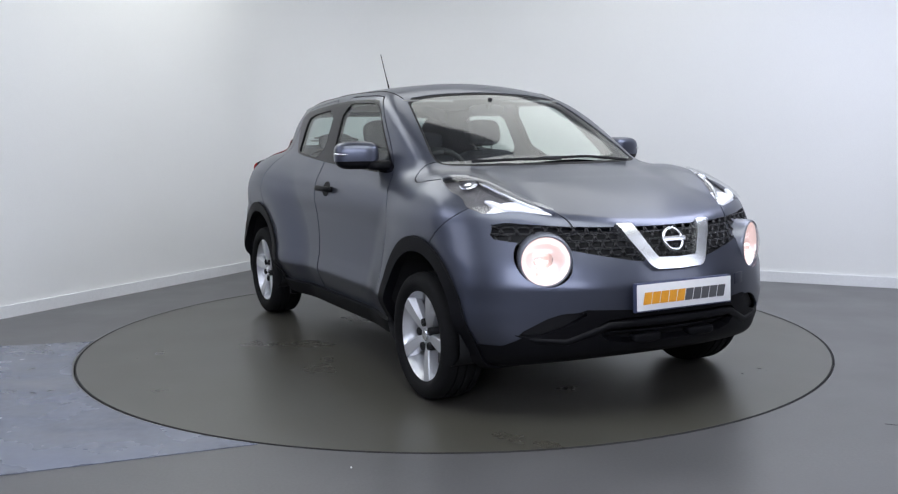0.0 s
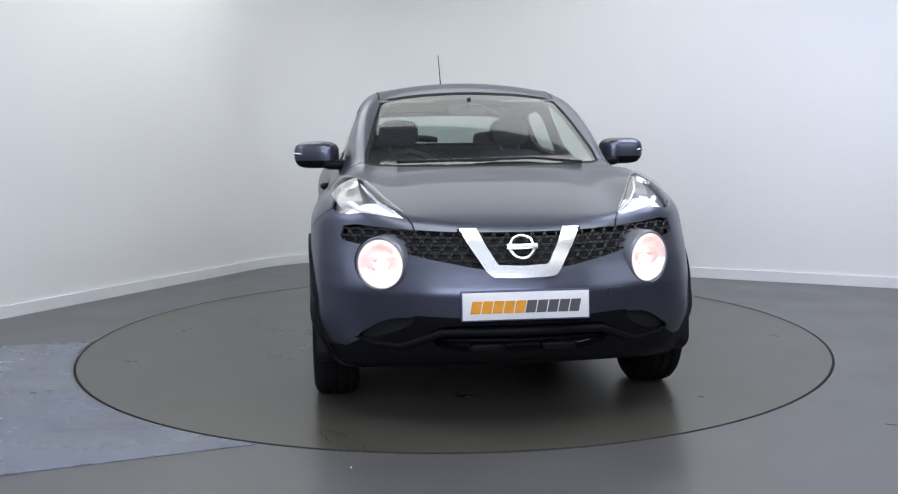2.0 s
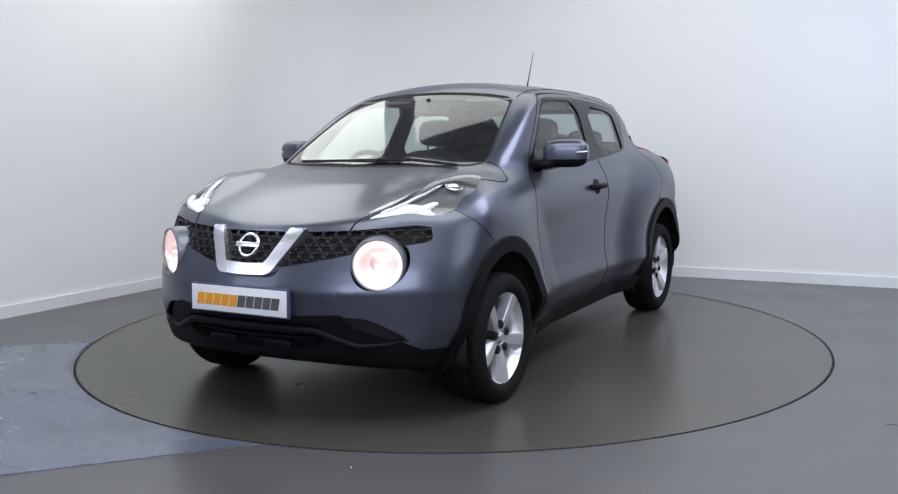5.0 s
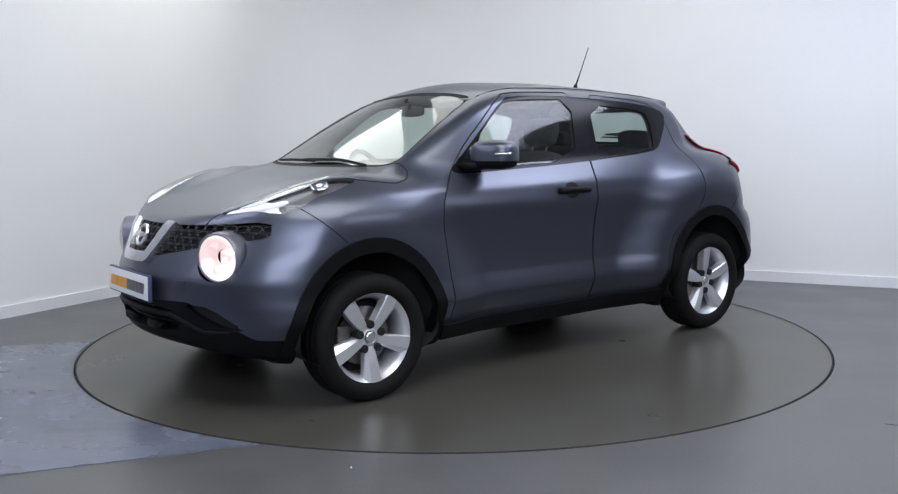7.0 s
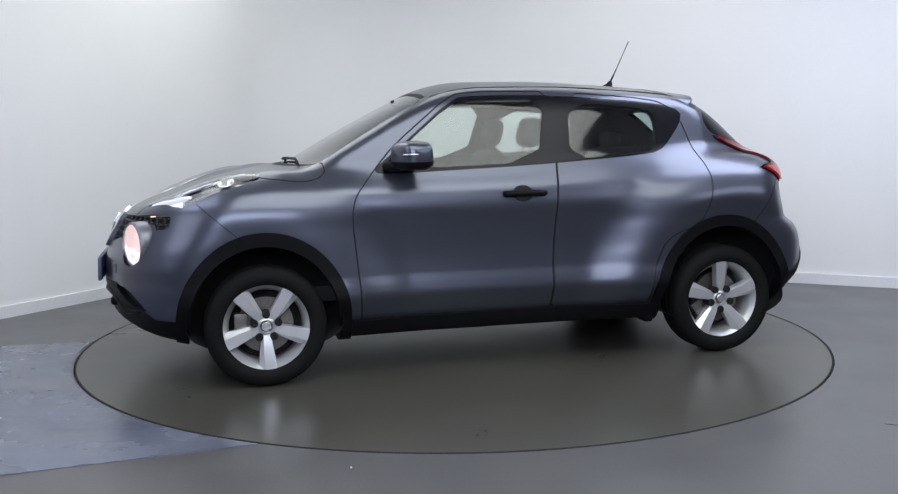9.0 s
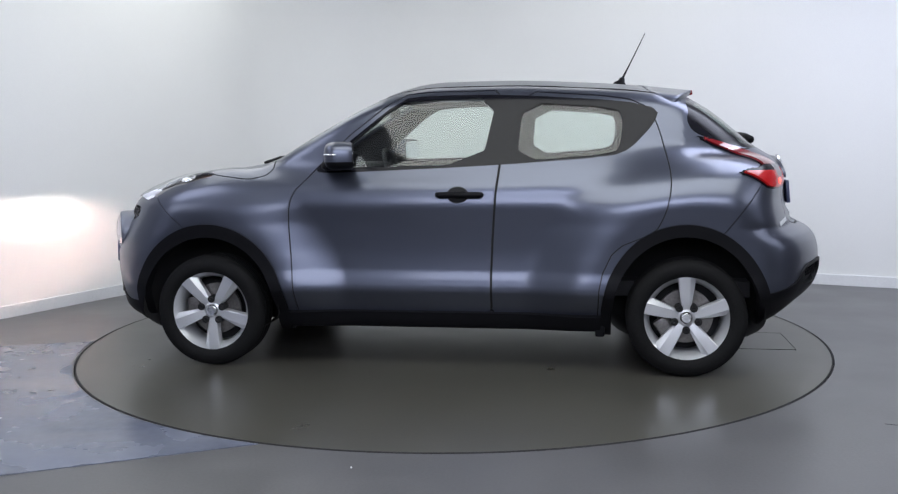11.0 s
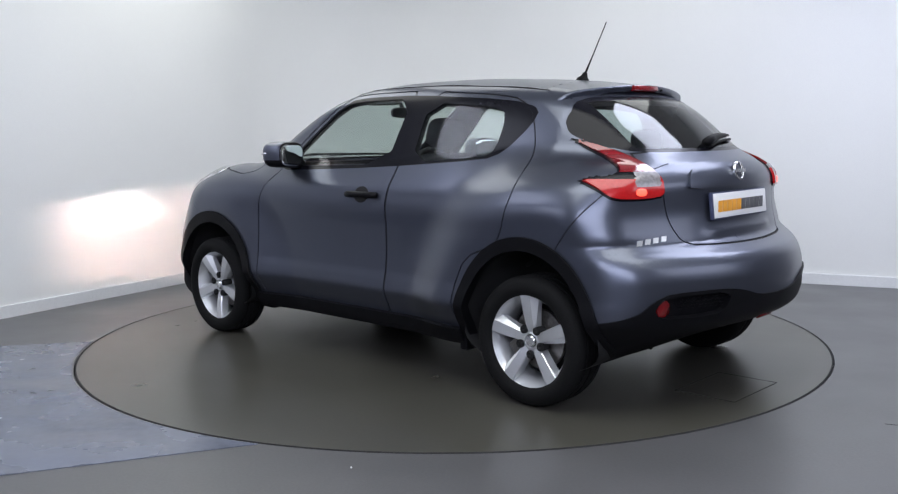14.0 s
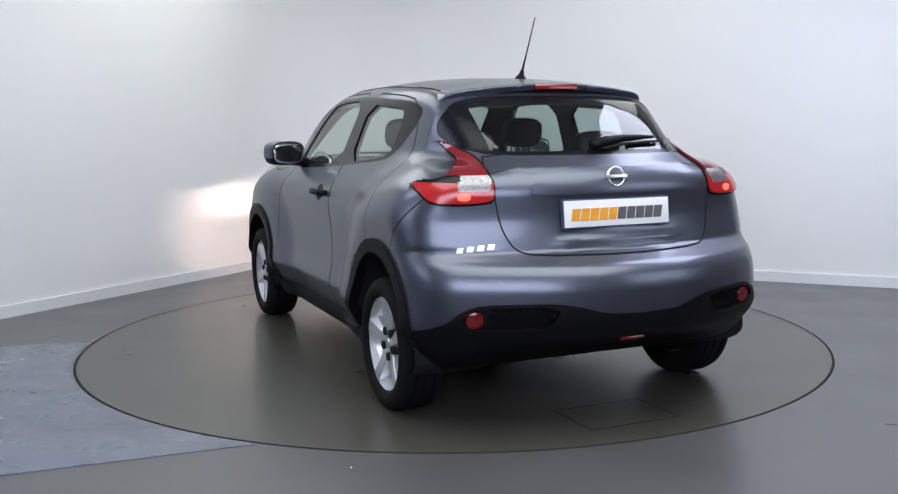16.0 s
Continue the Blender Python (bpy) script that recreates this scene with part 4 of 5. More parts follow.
def blob(bm, cx, cy, cz, rx, ry, rz, e=0.55, m=None, n=32):
    """A rounded box."""
    g = []
    for i in range(n + 1):
        a = -math.pi / 2 + math.pi * i / n
        row = []
        for j in range(2 * n):
            b = math.pi * j / n
            q = lambda v: math.copysign(abs(v) ** e, v)
            p = Vector((cx + rx * q(math.cos(a)) * q(math.cos(b)), cy + ry * q(math.cos(a)) * q(math.sin(b)), cz + rz * q(math.sin(a))))
            row.append(bm.verts.new((m @ p) if m else p))
        g.append(row)
    for r0, r1 in zip(g, g[1:]):
        for j in range(2 * n):
            k = (j + 1) % (2 * n)
            bm.faces.new((r0[j], r0[k], r1[k], r1[j]))
    bmesh.ops.remove_doubles(bm, verts=bm.verts, dist=1e-5)
    return bm


def headlamps(car):
    for s in (1, -1):
        c = Vector((LAMP[0], s * LAMP[1], LAMP[2]))
        ax = Vector((math.cos(radians(27)), s * math.sin(radians(27)), 0.0))
        m = facing(c, ax)
        lamp = tagged(new("headlamp"), "round lit headlamp in a body-coloured bezel")
        lamp.parent = car
        bm = bmesh.new()
        lathe(bm, [(0.118, -0.09), (0.116, -0.01), (0.113, 0.004), (0.108, 0.010), (0.103, 0.006), (0.101, -0.01)], m, 48)
        part("bezel", bm, BEZEL, lamp, "lamp bezel in body colour, lightened")
        bm = bmesh.new()
        lathe(bm, [(0.102, 0.002), (0.096, -0.010), (0.076, -0.028), (0.040, -0.046), (0.035, -0.046)], m, 48)
        part("bowl", bm, BOWL, lamp, "glowing ribbed reflector bowl")
        ahead_m = facing(c, (1, s * 0.04, 0.015))
        bm = bmesh.new()
        lathe(bm, [(0.034, -0.16), (0.034, -0.03), (0.030, -0.03), (0.030, -0.16)], ahead_m, 36)
        lathe(bm, [(0.034, -0.158), (0.0001, -0.158)], ahead_m, 36)
        lathe(bm, [(0.034, -0.050), (0.066, -0.056)], ahead_m, 36)
        part("projector", bm, BOWL, lamp, "bright projector ring")
        # plates added to narrow the beam to a slit, glowing like the bowl
        bm = bmesh.new()
        box(bm, 0.064, 0.026, 0.004, ahead_m @ pose(0, 0.017, -0.032))
        box(bm, 0.064, 0.020, 0.004, ahead_m @ pose(0, -0.022, -0.032))
        part("cut_off_shield", bm, BOWL, lamp, "projector shield")
        bm = bmesh.new()
        box(bm, 0.036, 0.014, 0.006, ahead_m @ pose(0, 0, -0.148))
        part("bulb", bm, BEAM, lamp, "burning headlamp bulb")
        # second emitter in a box of plates, added to spread the beam sideways
        bm = bmesh.new()
        box(bm, 0.022, 0.004, 0.003, ahead_m @ pose(0, -0.046, -0.03))
        part("spread_emitter", bm, BEAMWIDE, lamp, "hidden emitter added for the beam's wide spread")
        bm = bmesh.new()
        box(bm, 0.06, 0.003, 0.045, ahead_m @ pose(0, -0.0415, -0.013))
        box(bm, 0.06, 0.026, 0.003, ahead_m @ pose(0, -0.053, -0.034))
        box(bm, 0.06, 0.003, 0.045, ahead_m @ pose(0, -0.066, -0.013))
        for dx in (-0.022, 0.022):
            box(bm, 0.003, 0.024, 0.045, ahead_m @ pose(dx, -0.0535, -0.013))
        part("spread_shield", bm, BOWL, lamp, "box shield added to shape the wide spread")
        bm = bmesh.new()
        lathe(bm, [(0.103, 0.004), (0.087, 0.020), (0.055, 0.032), (0.025, 0.037), (0.0001, 0.038)], m, 48)
        part("lens", bm, LENS, lamp, "clear domed lens").visible_shadow = False
        # light guide under the raised lamp's lens
        for pts, r in (([(1.80, 0.485), (1.755, 0.57), (1.69, 0.66), (1.60, 0.705)], 0.013), ([(1.76, 0.495), (1.66, 0.57), (1.57, 0.615), (1.45, 0.645)], 0.009)):
            row = []
            for k in np.linspace(0, len(pts) - 1, 12):
                i = min(int(k), len(pts) - 2)
                x, y = [pts[i][q] + (pts[i + 1][q] - pts[i][q]) * (k - i) for q in (0, 1)]
                p, n = touch(x, s * y, 1)
                row.append(p - n * 0.010)
            bm = bmesh.new()
            tube(bm, row, [r * .4] + [r] * 10 + [r * .5], 8)
            part("light_guide", bm, DRL if r > 0.012 else SATIN, lamp, "white daytime light guide" if r > 0.012 else "unlit silver lamp trim")
        p, n = touch(1.43, s * 0.695, 1)
        bm = bmesh.new()
        lathe(bm, [(0.042, 0.0), (0.04, 0.008), (0.03, -0.006), (0.0001, -0.012)], facing(p - n * 0.012, n, (1, 0, 0)), 24)
        part("indicator_bowl", bm, REFLECTOR, lamp, "silver indicator reflector")


def grille(car):
    # hexagon-like mesh of thin bars
    bm = bmesh.new()
    seen = []
    dy, dz = 0.054, 0.031

    def ok(y, z):
        p = np.array([[y, z]])
        return outline_distance(p, GRILLE)[0] < -0.004 and (abs(y) < 0.17 or outline_distance(p, V_OUT)[0] > 0) and math.hypot(abs(y) - LAMP[1], z - LAMP[2]) > 0.122

    def at(y, z):
        p, n = touch(None, y, z)
        return p - n * 0.004
    for r in range(-1, 9):
        z = 0.676 + r * dz
        for k in range(-20, 21):
            y = (k + 0.5 * (r % 2)) * dy
            if not ok(y, z):
                continue
            six = [at(y + 0.47 * dy * cy, z + 0.60 * dz * cz) for cy, cz in ((1, 0.35), (0.55, 0.8), (-0.55, 0.8), (-1, 0.35), (-0.75, -0.75), (0.75, -0.75))]
            seen += list(zip(six, six[1:] + six[:1]))
    for a, b in seen:
        tube(bm, [a, b], 0.0042, 5)
    tagged(part("grille_mesh", bm, GRILLEM, car, "black honeycomb grille mesh"), kind="stuff")
    # badge
    p, n = touch(None, 0, 0.772)
    m = facing(p + n * 0.014, n)
    badge(car, m, 0.056)
    # bars in the lower intake
    for z in (0.44, 0.395):
        bm = bmesh.new()
        row = [touch(None, y, z)[0] - Vector((0.03, 0, 0)) for y in np.linspace(-0.34, 0.34, 13)]
        tube(bm, row, 0.009, 6)
        part("intake_bar", bm, BLACK, car, "black plastic intake bar")
    for y in (-0.15, 0.15):
        bm = bmesh.new()
        p, _ = touch(None, y, 0.36)
        blob(bm, p.x - 0.02, y, 0.365, 0.03, 0.075, 0.022)
        part("intake_tooth", bm, BLACK, car, "black rounded intake lip")
    # moulded ridge across the lower bumper, dropping to the corners
    bm = bmesh.new()
    row = []
    for y, z in ((-.70, .395), (-.62, .372), (-.50, .362), (-.42, .395), (-.34, .430), (-.17, .437), (0, .438), (.17, .437), (.34, .430), (.42, .395), (.50, .362), (.62, .372), (.70, .395)):
        p, n = touch(None, y, z)
        row.append(p - n * 0.004)
    tube(bm, row, [.004, .014] + [.019] * 9 + [.014, .004], 10)
    part("bumper_ridge", bm, BLACK, car, "black moulded bumper ridge")
    # tow-eye cover
    p, n = touch(None, 0.40, 0.575)
    bm = bmesh.new()
    box(bm, 0.075, 0.05, 0.006, facing(p, n), 0.002)
    soft_part("tow_eye_cover", bm, PAINT, car, "body-coloured tow eye cover")


def badge(car, m, r):
    b = part("badge", lathe(bmesh.new(), [(r, 0), (r, 0.008), (r * .94, 0.012), (r * .8, 0.012), (r * .76, 0.008), (r * .76, 0)], m, 40), CHROME, car, "chrome ring badge with a plain bar")
    bm = bmesh.new()
    box(bm, r * 2.3, r * .40, 0.012, m @ pose(0, 0, 0.010), 0.003)
    soft_part("badge_bar", bm, SATIN, b, "plain silver bar")


def plates(car):
    for p, n, name in (((2.100, 0.0, 0.552), (1, 0, 0.03), "front"), ((-1.862, 0.012, 0.908), (-1, 0, 0.10), "rear")):
        m = facing(Vector(p), n)
        bm = bmesh.new()
        box(bm, 0.534, 0.124, 0.018, m @ pose(0, 0, -0.013), 0.004)
        pl = soft_part("number_plate", bm, PLATEEDGE, car, "white plate with plain orange and grey blocks in a dark holder")
        bm = bmesh.new()
        box(bm, 0.520, 0.111, 0.004, m @ pose(0, 0, -0.002), 0.001)
        soft_part("plate_face", bm, WHITEPL, pl, "white plate face")
        w = 0.0425
        for k in range(10):
            x0 = -0.226 + k * 0.0452
            h = 0.0255
            bm = bmesh.new()
            prism(bm, [(x0 - 0.004, -h), (x0 + w - 0.006, -h), (x0 + w + 0.004, h), (x0 + 0.006, h)], m @ pose(0, -0.004, 0.0004), 0.0015)
            part("plate_block", bm, ORANGE if k < 5 else DARKGREY, pl, "", smooth=False)


def mirrors(car):
    for s in (1, -1):
        mir = tagged(new("door_mirror"), "body-coloured door mirror with a silver indicator strip")
        mir.parent = car
        m = pose(0.510, s * 0.864, 1.134, 0, 0, s * 16)
        bm = bmesh.new()
        blob(bm, 0, 0, 0, 0.088, 0.118, 0.075, 0.58, m)
        bmesh.ops.bisect_plane(bm, geom=bm.verts[:] + bm.edges[:] + bm.faces[:], plane_co=m @ Vector((0, 0, -0.028)), plane_no=(0, 0, -1), clear_outer=True)
        bmesh.ops.bisect_plane(bm, geom=bm.verts[:] + bm.edges[:] + bm.faces[:], plane_co=m @ Vector((-0.055, 0, 0)), plane_no=m.to_3x3() @ Vector((-1, 0, 0)), clear_outer=True)
        part("mirror_cap", bm, PAINT, mir, "body-coloured mirror cap")
        bm = bmesh.new()
        blob(bm, 0, 0, 0, 0.085, 0.114, 0.072, 0.58, m)
        bmesh.ops.bisect_plane(bm, geom=bm.verts[:] + bm.edges[:] + bm.faces[:], plane_co=m @ Vector((-0.062, 0, 0)), plane_no=m.to_3x3() @ Vector((-1, 0, 0)), clear_outer=True)
        part("mirror_base", bm, BLACK, mir, "black mirror underside")
        bm = bmesh.new()
        blob(bm, -0.058, 0, -0.001, 0.006, 0.104, 0.062, 0.6, m)
        part("mirror_glass", bm, MIRROR, mir, "mirror glass")
        bm = bmesh.new()
        row = [m @ Vector((0.089 * math.cos(a) ** .58 if math.cos(a) > 0 else 0, s * 0.1195 * math.sin(a) ** .58, 0.006 + 0.004 * math.sin(a))) for a in np.linspace(0.25, 1.45, 10)]
        tube(bm, row, [.002] + [.006] * 8 + [.003], 6)
        part("indicator_strip", bm, SATIN, mir, "silver indicator strip")
        bm = bmesh.new()
        blob(bm, 0.575, s * 0.755, 1.082, 0.065, 0.075, 0.028, 0.7)
        part("mirror_arm", bm, BLACK, mir, "black mirror foot")


def handles(car):
    for s in (1, -1):
        p, n = touch(-0.105, None, 0.928)
        h = tagged(new("door_handle"), "black pull handle over a flat dark round disc")
        h.parent = car
        y = p.y
        bm = bmesh.new()
        row = [Vector((-0.105 + dx, s * (y + dy), 0.928 + dz)) for dx, dy, dz in ((0.115, 0.004, 0), (0.10, 0.024, 0.0), (0.05, 0.034, 0.002), (0, 0.036, 0.002), (-0.05, 0.034, 0.002), (-0.10, 0.024, 0.0), (-0.115, 0.004, 0))]
        tube(bm, row, [0.015, 0.017, 0.016, 0.016, 0.016, 0.017, 0.015], 10)
        part("grip", bm, BLACK, h, "black plastic grip")
        # flat dark disc on the door skin, standing in for the shaded hollow
        bm = bmesh.new()
        m = facing(Vector((-0.095, s * (y + 0.002), 0.928)), (n.x, s * n.y, n.z))
        lathe(bm, [(0.058, -0.004), (0.056, 0.002), (0.05, 0.001), (0.03, -0.0), (0.0001, -0.0)], m @ Matrix.Diagonal((1.0, 0.78, 1, 1)), 32)
        part("hollow_disc", bm, SEAM, h, "flat dark disc standing in for the hollow")


def spoiler_solid(p):
    x, y, z = p[:, 0], np.sqrt(p[:, 1] ** 2 + 1e-6), p[:, 2]
    roof = curve(x, (-1.5, 1.452), (-1.33, 1.474), (-1.15, 1.495), (-1.0, 1.512), (-0.8, 1.525))
    top = roof - 0.19 * y ** 2 - 0.05 * np.clip((y - 0.46) / 0.14, 0, 2) ** 2
    thick = 0.034 + 0.10 * np.clip((y - 0.25) / 0.3, 0, 1.3) ** 2
    f = smax(z - top, top - thick - z, 0.016)
    f = smax(f, -x - (1.338 - 0.30 * y ** 2 + 0.5 * (z - 1.455)), 0.014)
    f = smax(f, x + 1.07 + 0.75 * (1.47 - z), 0.006)
    return smax(f, y - 0.55 - 0.3 * (1.40 - z), 0.03)


def rear_details(car):
    sp = Shell(spoiler_solid, (-1.44, -0.68, 1.18), (-0.98, 0.68, 1.53), 0.0125)
    sp.finish()
    spo = shell_part("spoiler", sp, sp.f, PAINT, car, "gunmetal grey roof spoiler")
    bm = bmesh.new()
    box(bm, 0.225, 0.026, 0.03, facing(Vector((-1.330, 0.012, 1.456)), (-1, 0, 0.25)), 0.006)
    soft_part("brake_lamp", bm, RED, spo, "red high-level brake lamp")
    bm = bmesh.new()
    lathe(bm, [(0.008, 0), (0.006, 0.008), (0.0001, 0.009)], facing(Vector((-1.329, -0.15, 1.450)), (-1, 0, 0.1)), 10)
    part("washer_jet", bm, BLACK, spo, "black washer jet")
    # wiper
    w = tagged(new("rear_wiper"), "black rear wiper parked on the window")
    w.parent = car
    row = []
    for y, z in ((0.03, 1.172), (-0.05, 1.186), (-0.15, 1.198), (-0.25, 1.203), (-0.34, 1.203)):
        p, n = touch(None, y, z, True)
        row.append(p + n * 0.022)
    bm = bmesh.new()
    tube(bm, row, [0.022, 0.024, 0.017, 0.012, 0.006], 8)
    part("wiper_arm", bm, BLACK, w, "black wiper arm")
    bm = bmesh.new()
    row = []
    for y, z in ((-0.02, 1.165), (-0.15, 1.183), (-0.28, 1.19), (-0.37, 1.192)):
        p, n = touch(None, y, z, True)
        row.append(p + n * 0.010)
    tube(bm, row, 0.007, 6)
    part("wiper_blade", bm, SEAM, w, "black rubber blade")
    # badge, model lettering as plain blocks, reflectors
    p, n = touch(None, 0.012, 1.047, True)
    badge(car, facing(p + n * 0.018, (-1, 0, 0.2)), 0.045)
    for k in range(4):
        y = 0.690 - k * 0.040
        z = 0.769 + k * 0.004
        p, n = touch(None, y, z, True)
        bm = bmesh.new()
        m = facing(p + n * 0.001, n)
        prism(bm, [(-0.016, -0.011), (0.011, -0.011), (0.017, 0.012), (-0.010, 0.012)], m, 0.004)
        part("model_badge_block", bm, ALLOY, car, "small chrome badge block", smooth=False)
    for s in (1, -1):
        p, n = touch(None, s * 0.683, 0.496, True)
        bm = bmesh.new()
        lathe(bm, [(0.040, -0.03), (0.039, -0.004), (0.034, 0.0), (0.0001, 0.002)], facing(p - n * 0.006, (n + Vector((-1, 0, 0))).normalized()), 28)
        part("fog_reflector", bm, REFLEXRED, car, "round red rear reflector")
        p, n = touch(None, s * 0.66, 0.985, True)
        bm = bmesh.new()
        blob(bm, 0, 0, 0, 0.028, 0.016, 0.004, 0.8, facing(p + n * 0.019, n))
        part("tail_bulb", bm, TAILBULB, car, "glowing spot of the tail lamp")
        # vent mesh
        bm = bmesh.new()
        for i in range(8):
            for j in range(4):
                y, z = 0.40 + i * 0.030 + (j % 2) * 0.015, 0.497 + j * 0.017
                if outline_distance(np.array([[y, z]]), VENT)[0] < -0.008 and math.hypot(y - .683, z - .496) > 0.05:
                    p, n = touch(None, s * y, z, True)
                    bmesh.ops.create_circle(bm, cap_ends=False, radius=0.008, segments=6, matrix=facing(p - n * 0.012, n))
        ob = [e for e in bm.edges]
        ring = bmesh.new()
        for e in ob:
            tube(ring, [e.verts[0].co, e.verts[1].co], 0.0022, 4)
        bm.free()
        part("vent_mesh", ring, BLACK, car, "black honeycomb vent mesh")
    p, n = touch(None, 0.028, 0.402, True)
    bm = bmesh.new()
    box(bm, 0.11, 0.028, 0.02, facing(p + n * 0.006, n), 0.005)
    soft_part("rear_fog_lamp", bm, REFLEXRED, car, "small red lamp in the lower bumper")
    bm = bmesh.new()
    tube(bm, [(-1.3, 0.42, 0.25), (-1.55, 0.42, 0.27), (-1.64, 0.42, 0.265)], [0.022, 0.022, 0.021], 12)
    part("exhaust_pipe", bm, SEAM, car, "dark exhaust pipe")


def top_details(car):
    ant = tagged(new("antenna"), "thin black roof antenna leaning back")
    ant.parent = car
    bm = bmesh.new()
    lathe(bm, [(0.034, -0.012), (0.030, 0.004), (0.016, 0.018), (0.010, 0.04), (0.0001, 0.042)], pose(-0.948, -0.01, 1.516, 0, -18, 0) @ Matrix.Diagonal((1.3, 0.8, 1, 1)), 20)
    part("antenna_base", bm, BLACK, ant, "black antenna base")
    bm = bmesh.new()
    tube(bm, [(-0.952, -0.01, 1.535), (-1.000, -0.012, 1.63), (-1.085, -0.016, 1.805)], [0.007, 0.0035, 0.0025], 8)
    part("antenna_rod", bm, BLACK, ant, "thin black rod")
    # front wipers and cowl
    for pts in (((1.06, 0.50), (1.05, 0.25), (1.075, -0.05), (1.09, -0.12)), ((1.035, -0.45), (1.075, -0.2), (1.09, 0.05))):
        bm = bmesh.new()
        row = []
        for x, y in pts:
            p, n = touch(x - 0.015, y, 1)
            row.append(p + n * 0.012)
        tube(bm, row, 0.008, 6)
        part("front_wiper", bm, SEAM, car, "black front wiper")
    for s in (1, -1):
        bm = bmesh.new()
        row = []
        for x in np.linspace(0.33, -1.12, 14):
            p, n = touch(x, s * 0.505, 1)
            row.append(p + n * 0.001)
        tube(bm, row, 0.004, 6)
        part("roof_rail_strip", bm, SEAM, car, "black roof joint strip")
        # mud flap ahead of the rear wheel
        bm = bmesh.new()
        box(bm, 0.05, 0.12, 0.09, pose(-0.83, s * 0.76, 0.235), 0.012)
        soft_part("mud_flap", bm, BLACK, car, "black mud flap")


def seat(x, y, z, w, back_h, tilt):
    st = tagged(new("front_seat"), "dark cloth car seat with headrest")
    bm = bmesh.new()
    blob(bm, 0.18, 0, 0.06, 0.27, w / 2, 0.09, 0.5)
    part("seat_cushion", bm, CLOTH, st)
    bm = bmesh.new()
    m = pose(-0.05, 0, 0.08, 0, -tilt, 0)
    blob(bm, 0, 0, back_h / 2, 0.075, w / 2, back_h / 2, 0.5, m)
    part("backrest", bm, CLOTH, st)
    bm = bmesh.new()
    blob(bm, 0.01, 0, back_h + 0.115, 0.05, 0.125, 0.085, 0.6, m)
    part("headrest", bm, CLOTH, st)
    for dy in (-0.06, 0.06):
        bm = bmesh.new()
        tube(bm, [m @ Vector((0, dy, back_h - 0.05)), m @ Vector((0.005, dy, back_h + 0.08))], 0.007, 8)
        part("headrest_post", bm, STEEL, st)
    return st


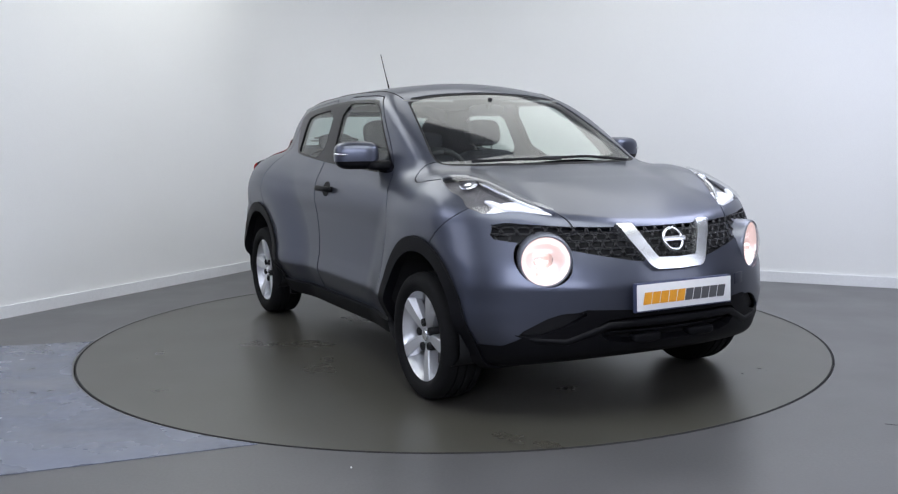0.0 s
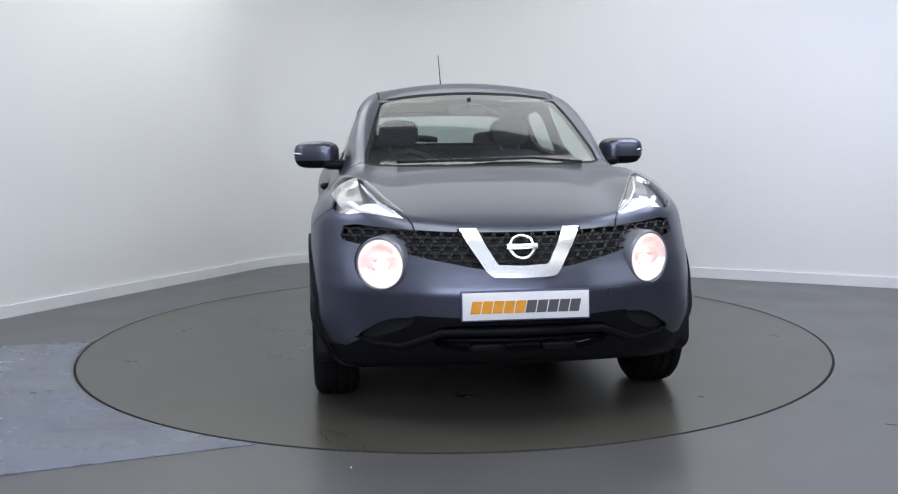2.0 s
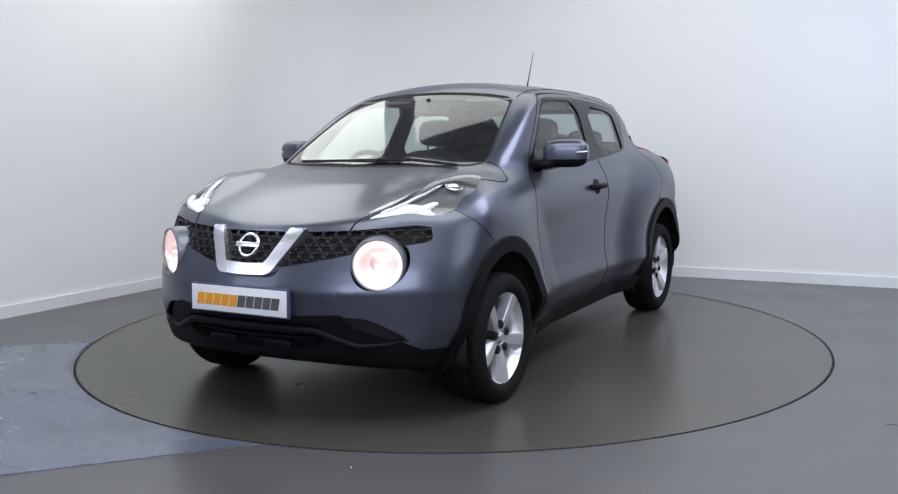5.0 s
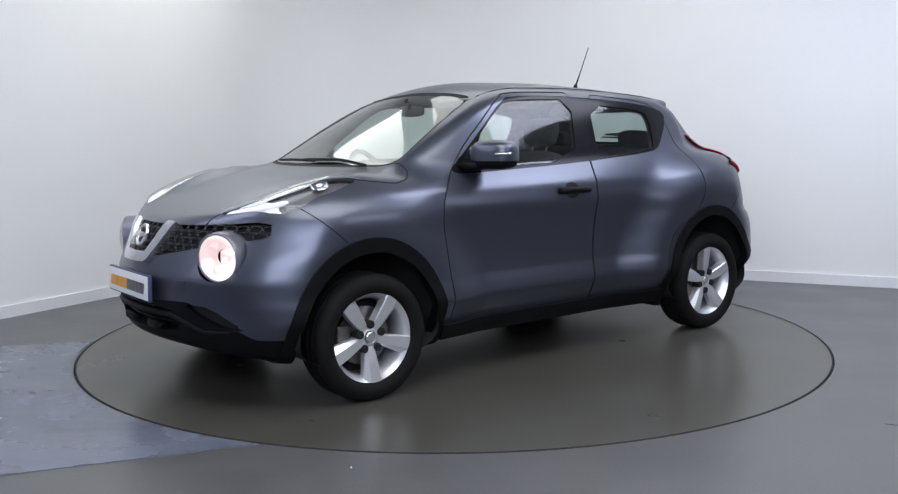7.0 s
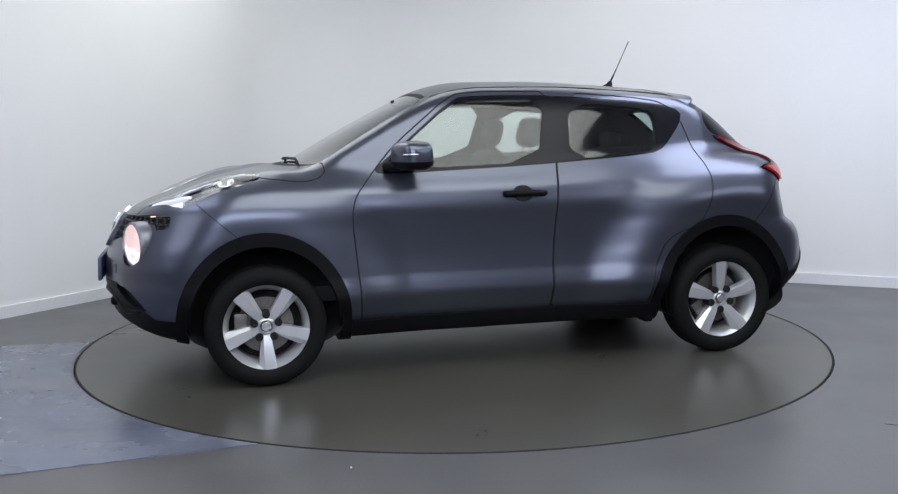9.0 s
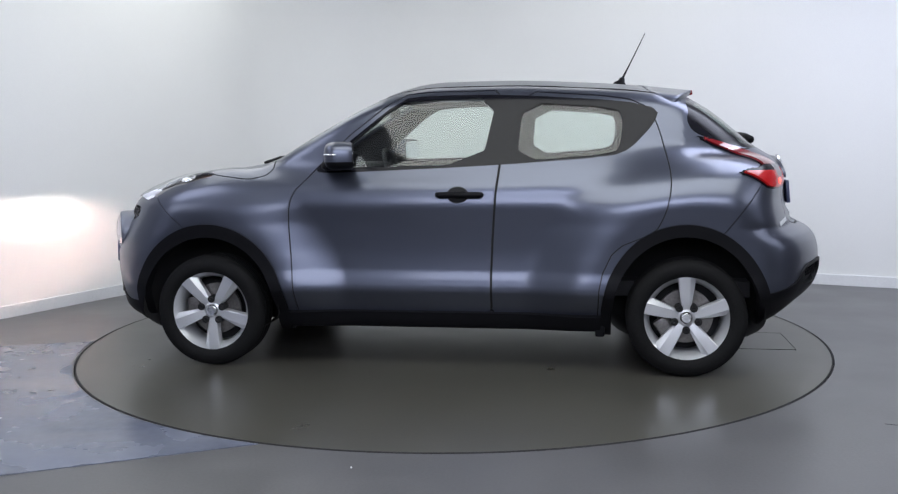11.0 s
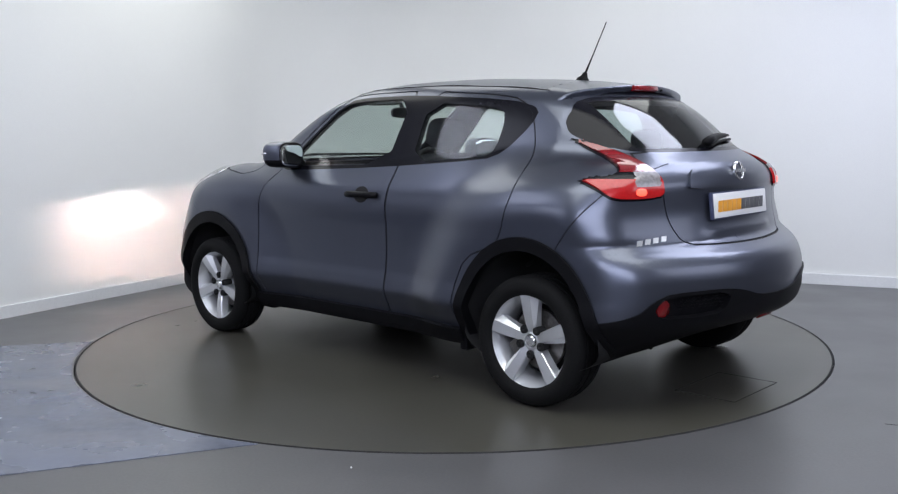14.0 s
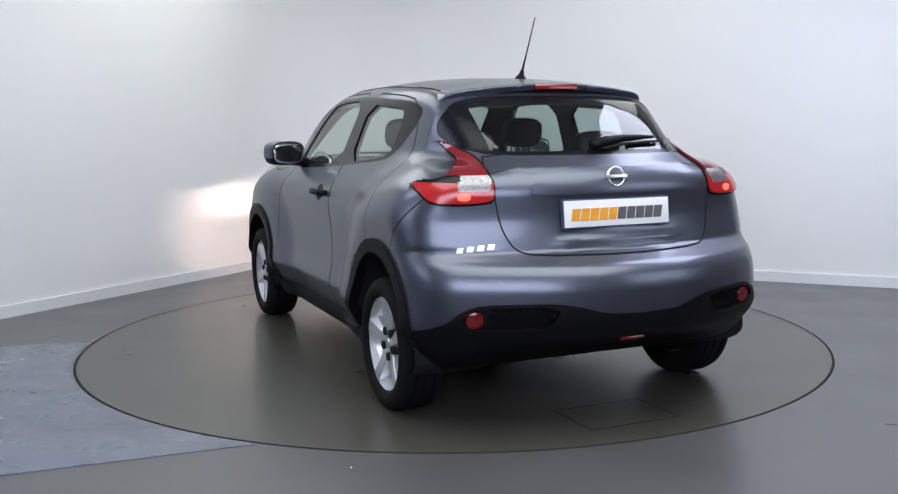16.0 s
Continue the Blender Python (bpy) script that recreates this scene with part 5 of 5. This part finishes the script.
def interior(car):
    for y in (0.36, -0.36):
        st = seat(0, 0, 0, 0.50, 0.505, 14)
        st.parent = car
        st.matrix_basis = pose(-0.10, y, 0.56)
    bm = bmesh.new()
    blob(bm, -0.78, 0, 0.66, 0.26, 0.60, 0.10, 0.4)
    blob(bm, -1.08, 0, 0.93, 0.08, 0.60, 0.22, 0.4, pose(0, 0, 0))
    part("rear_bench", bm, CLOTH, car, "dark cloth rear bench seat")
    for y in (0.36, -0.36):
        bm = bmesh.new()
        blob(bm, -1.12, y, 1.19, 0.045, 0.12, 0.06, 0.6)
        part("rear_headrest", bm, CLOTH, car, "dark cloth rear headrest")
    bm = bmesh.new()
    blob(bm, 0.80, 0, 0.93, 0.26, 0.66, 0.11, 0.5)
    blob(bm, 0.62, -0.36, 1.02, 0.10, 0.17, 0.05, 0.6)
    part("dashboard", bm, LINING, car, "dark grey dashboard")
    bm = bmesh.new()
    box(bm, 2.6, 1.30, 0.08, pose(-0.3, 0, 0.42))
    part("cabin_floor", bm, LINING, car, "dark cabin floor", smooth=False)
    sw = tagged(new("steering_wheel"), "black steering wheel on the driver's side")
    sw.parent = car
    m = pose(0.47, -0.36, 0.975, 0, -68, 0)
    bm = bmesh.new()
    tube(bm, [m @ Vector((0.18 * math.cos(a), 0.18 * math.sin(a), 0)) for a in np.linspace(0, 2 * math.pi, 33)], 0.015, 8)
    part("wheel_rim", bm, LINING, sw, "black steering wheel rim")
    bm = bmesh.new()
    blob(bm, 0, 0, -0.02, 0.06, 0.07, 0.025, 0.7, m)
    box(bm, 0.03, 0.33, 0.012, m @ pose(0, 0, -0.01), 0.004)
    part("wheel_boss", bm, LINING, sw, "black steering wheel boss")
    bm = bmesh.new()
    blob(bm, 0.40, 0, 1.375, 0.018, 0.115, 0.033, 0.6)
    tube(bm, [(0.41, 0, 1.39), (0.44, 0, 1.44)], 0.012, 8)
    part("rear_view_mirror", bm, LINING, car, "black interior mirror")
    for y in (0.36, -0.36):
        bm = bmesh.new()
        blob(bm, 0.30, y, 1.425, 0.09, 0.17, 0.010, 0.5, pose(0, 0, 0))
        part("sun_visor", bm, HEADLINER, car, "folded grey sun visor")


def build_car():
    car = tagged(new("car"), "gunmetal grey compact crossover car with lit headlamps on the turntable", "car")
    car_shell(car)
    wheels(car)
    headlamps(car)
    grille(car)
    plates(car)
    mirrors(car)
    handles(car)
    rear_details(car)
    top_details(car)
    interior(car)
    return car


CAR = build_car()


def motions():
    turn = [(0.0, -62.3), (0.5, -66.0), (1.0, -71.7), (1.5, -77.45), (2.0, -83.35), (2.5, -89.2), (3.0, -95.1), (3.5, -100.9), (4.0, -106.8),
            (5.0, -118.5), (6.0, -130.2), (6.5, -136.0), (7.0, -141.9), (7.5, -147.75), (8.0, -153.55), (8.5, -159.35), (9.0, -165.2), (10.0, -176.8), (11.0, -188.3),
            (11.5, -194.05), (12.0, -199.85), (12.5, -205.6), (13.0, -211.45), (13.5, -217.3), (14.0, -223.1), (14.5, -228.95), (15.0, -234.75), (15.5, -240.6), (16.0, -246.4)]
    walk(TABLE, [(t, pose(0, 0, 0, 0, 0, a)) for t, a in turn])
    walk(CAR, [(t, pose(0, 0, 0, 0, 0, a) @ pose(-0.064, 0.062, 0)) for t, a in turn])


motions()
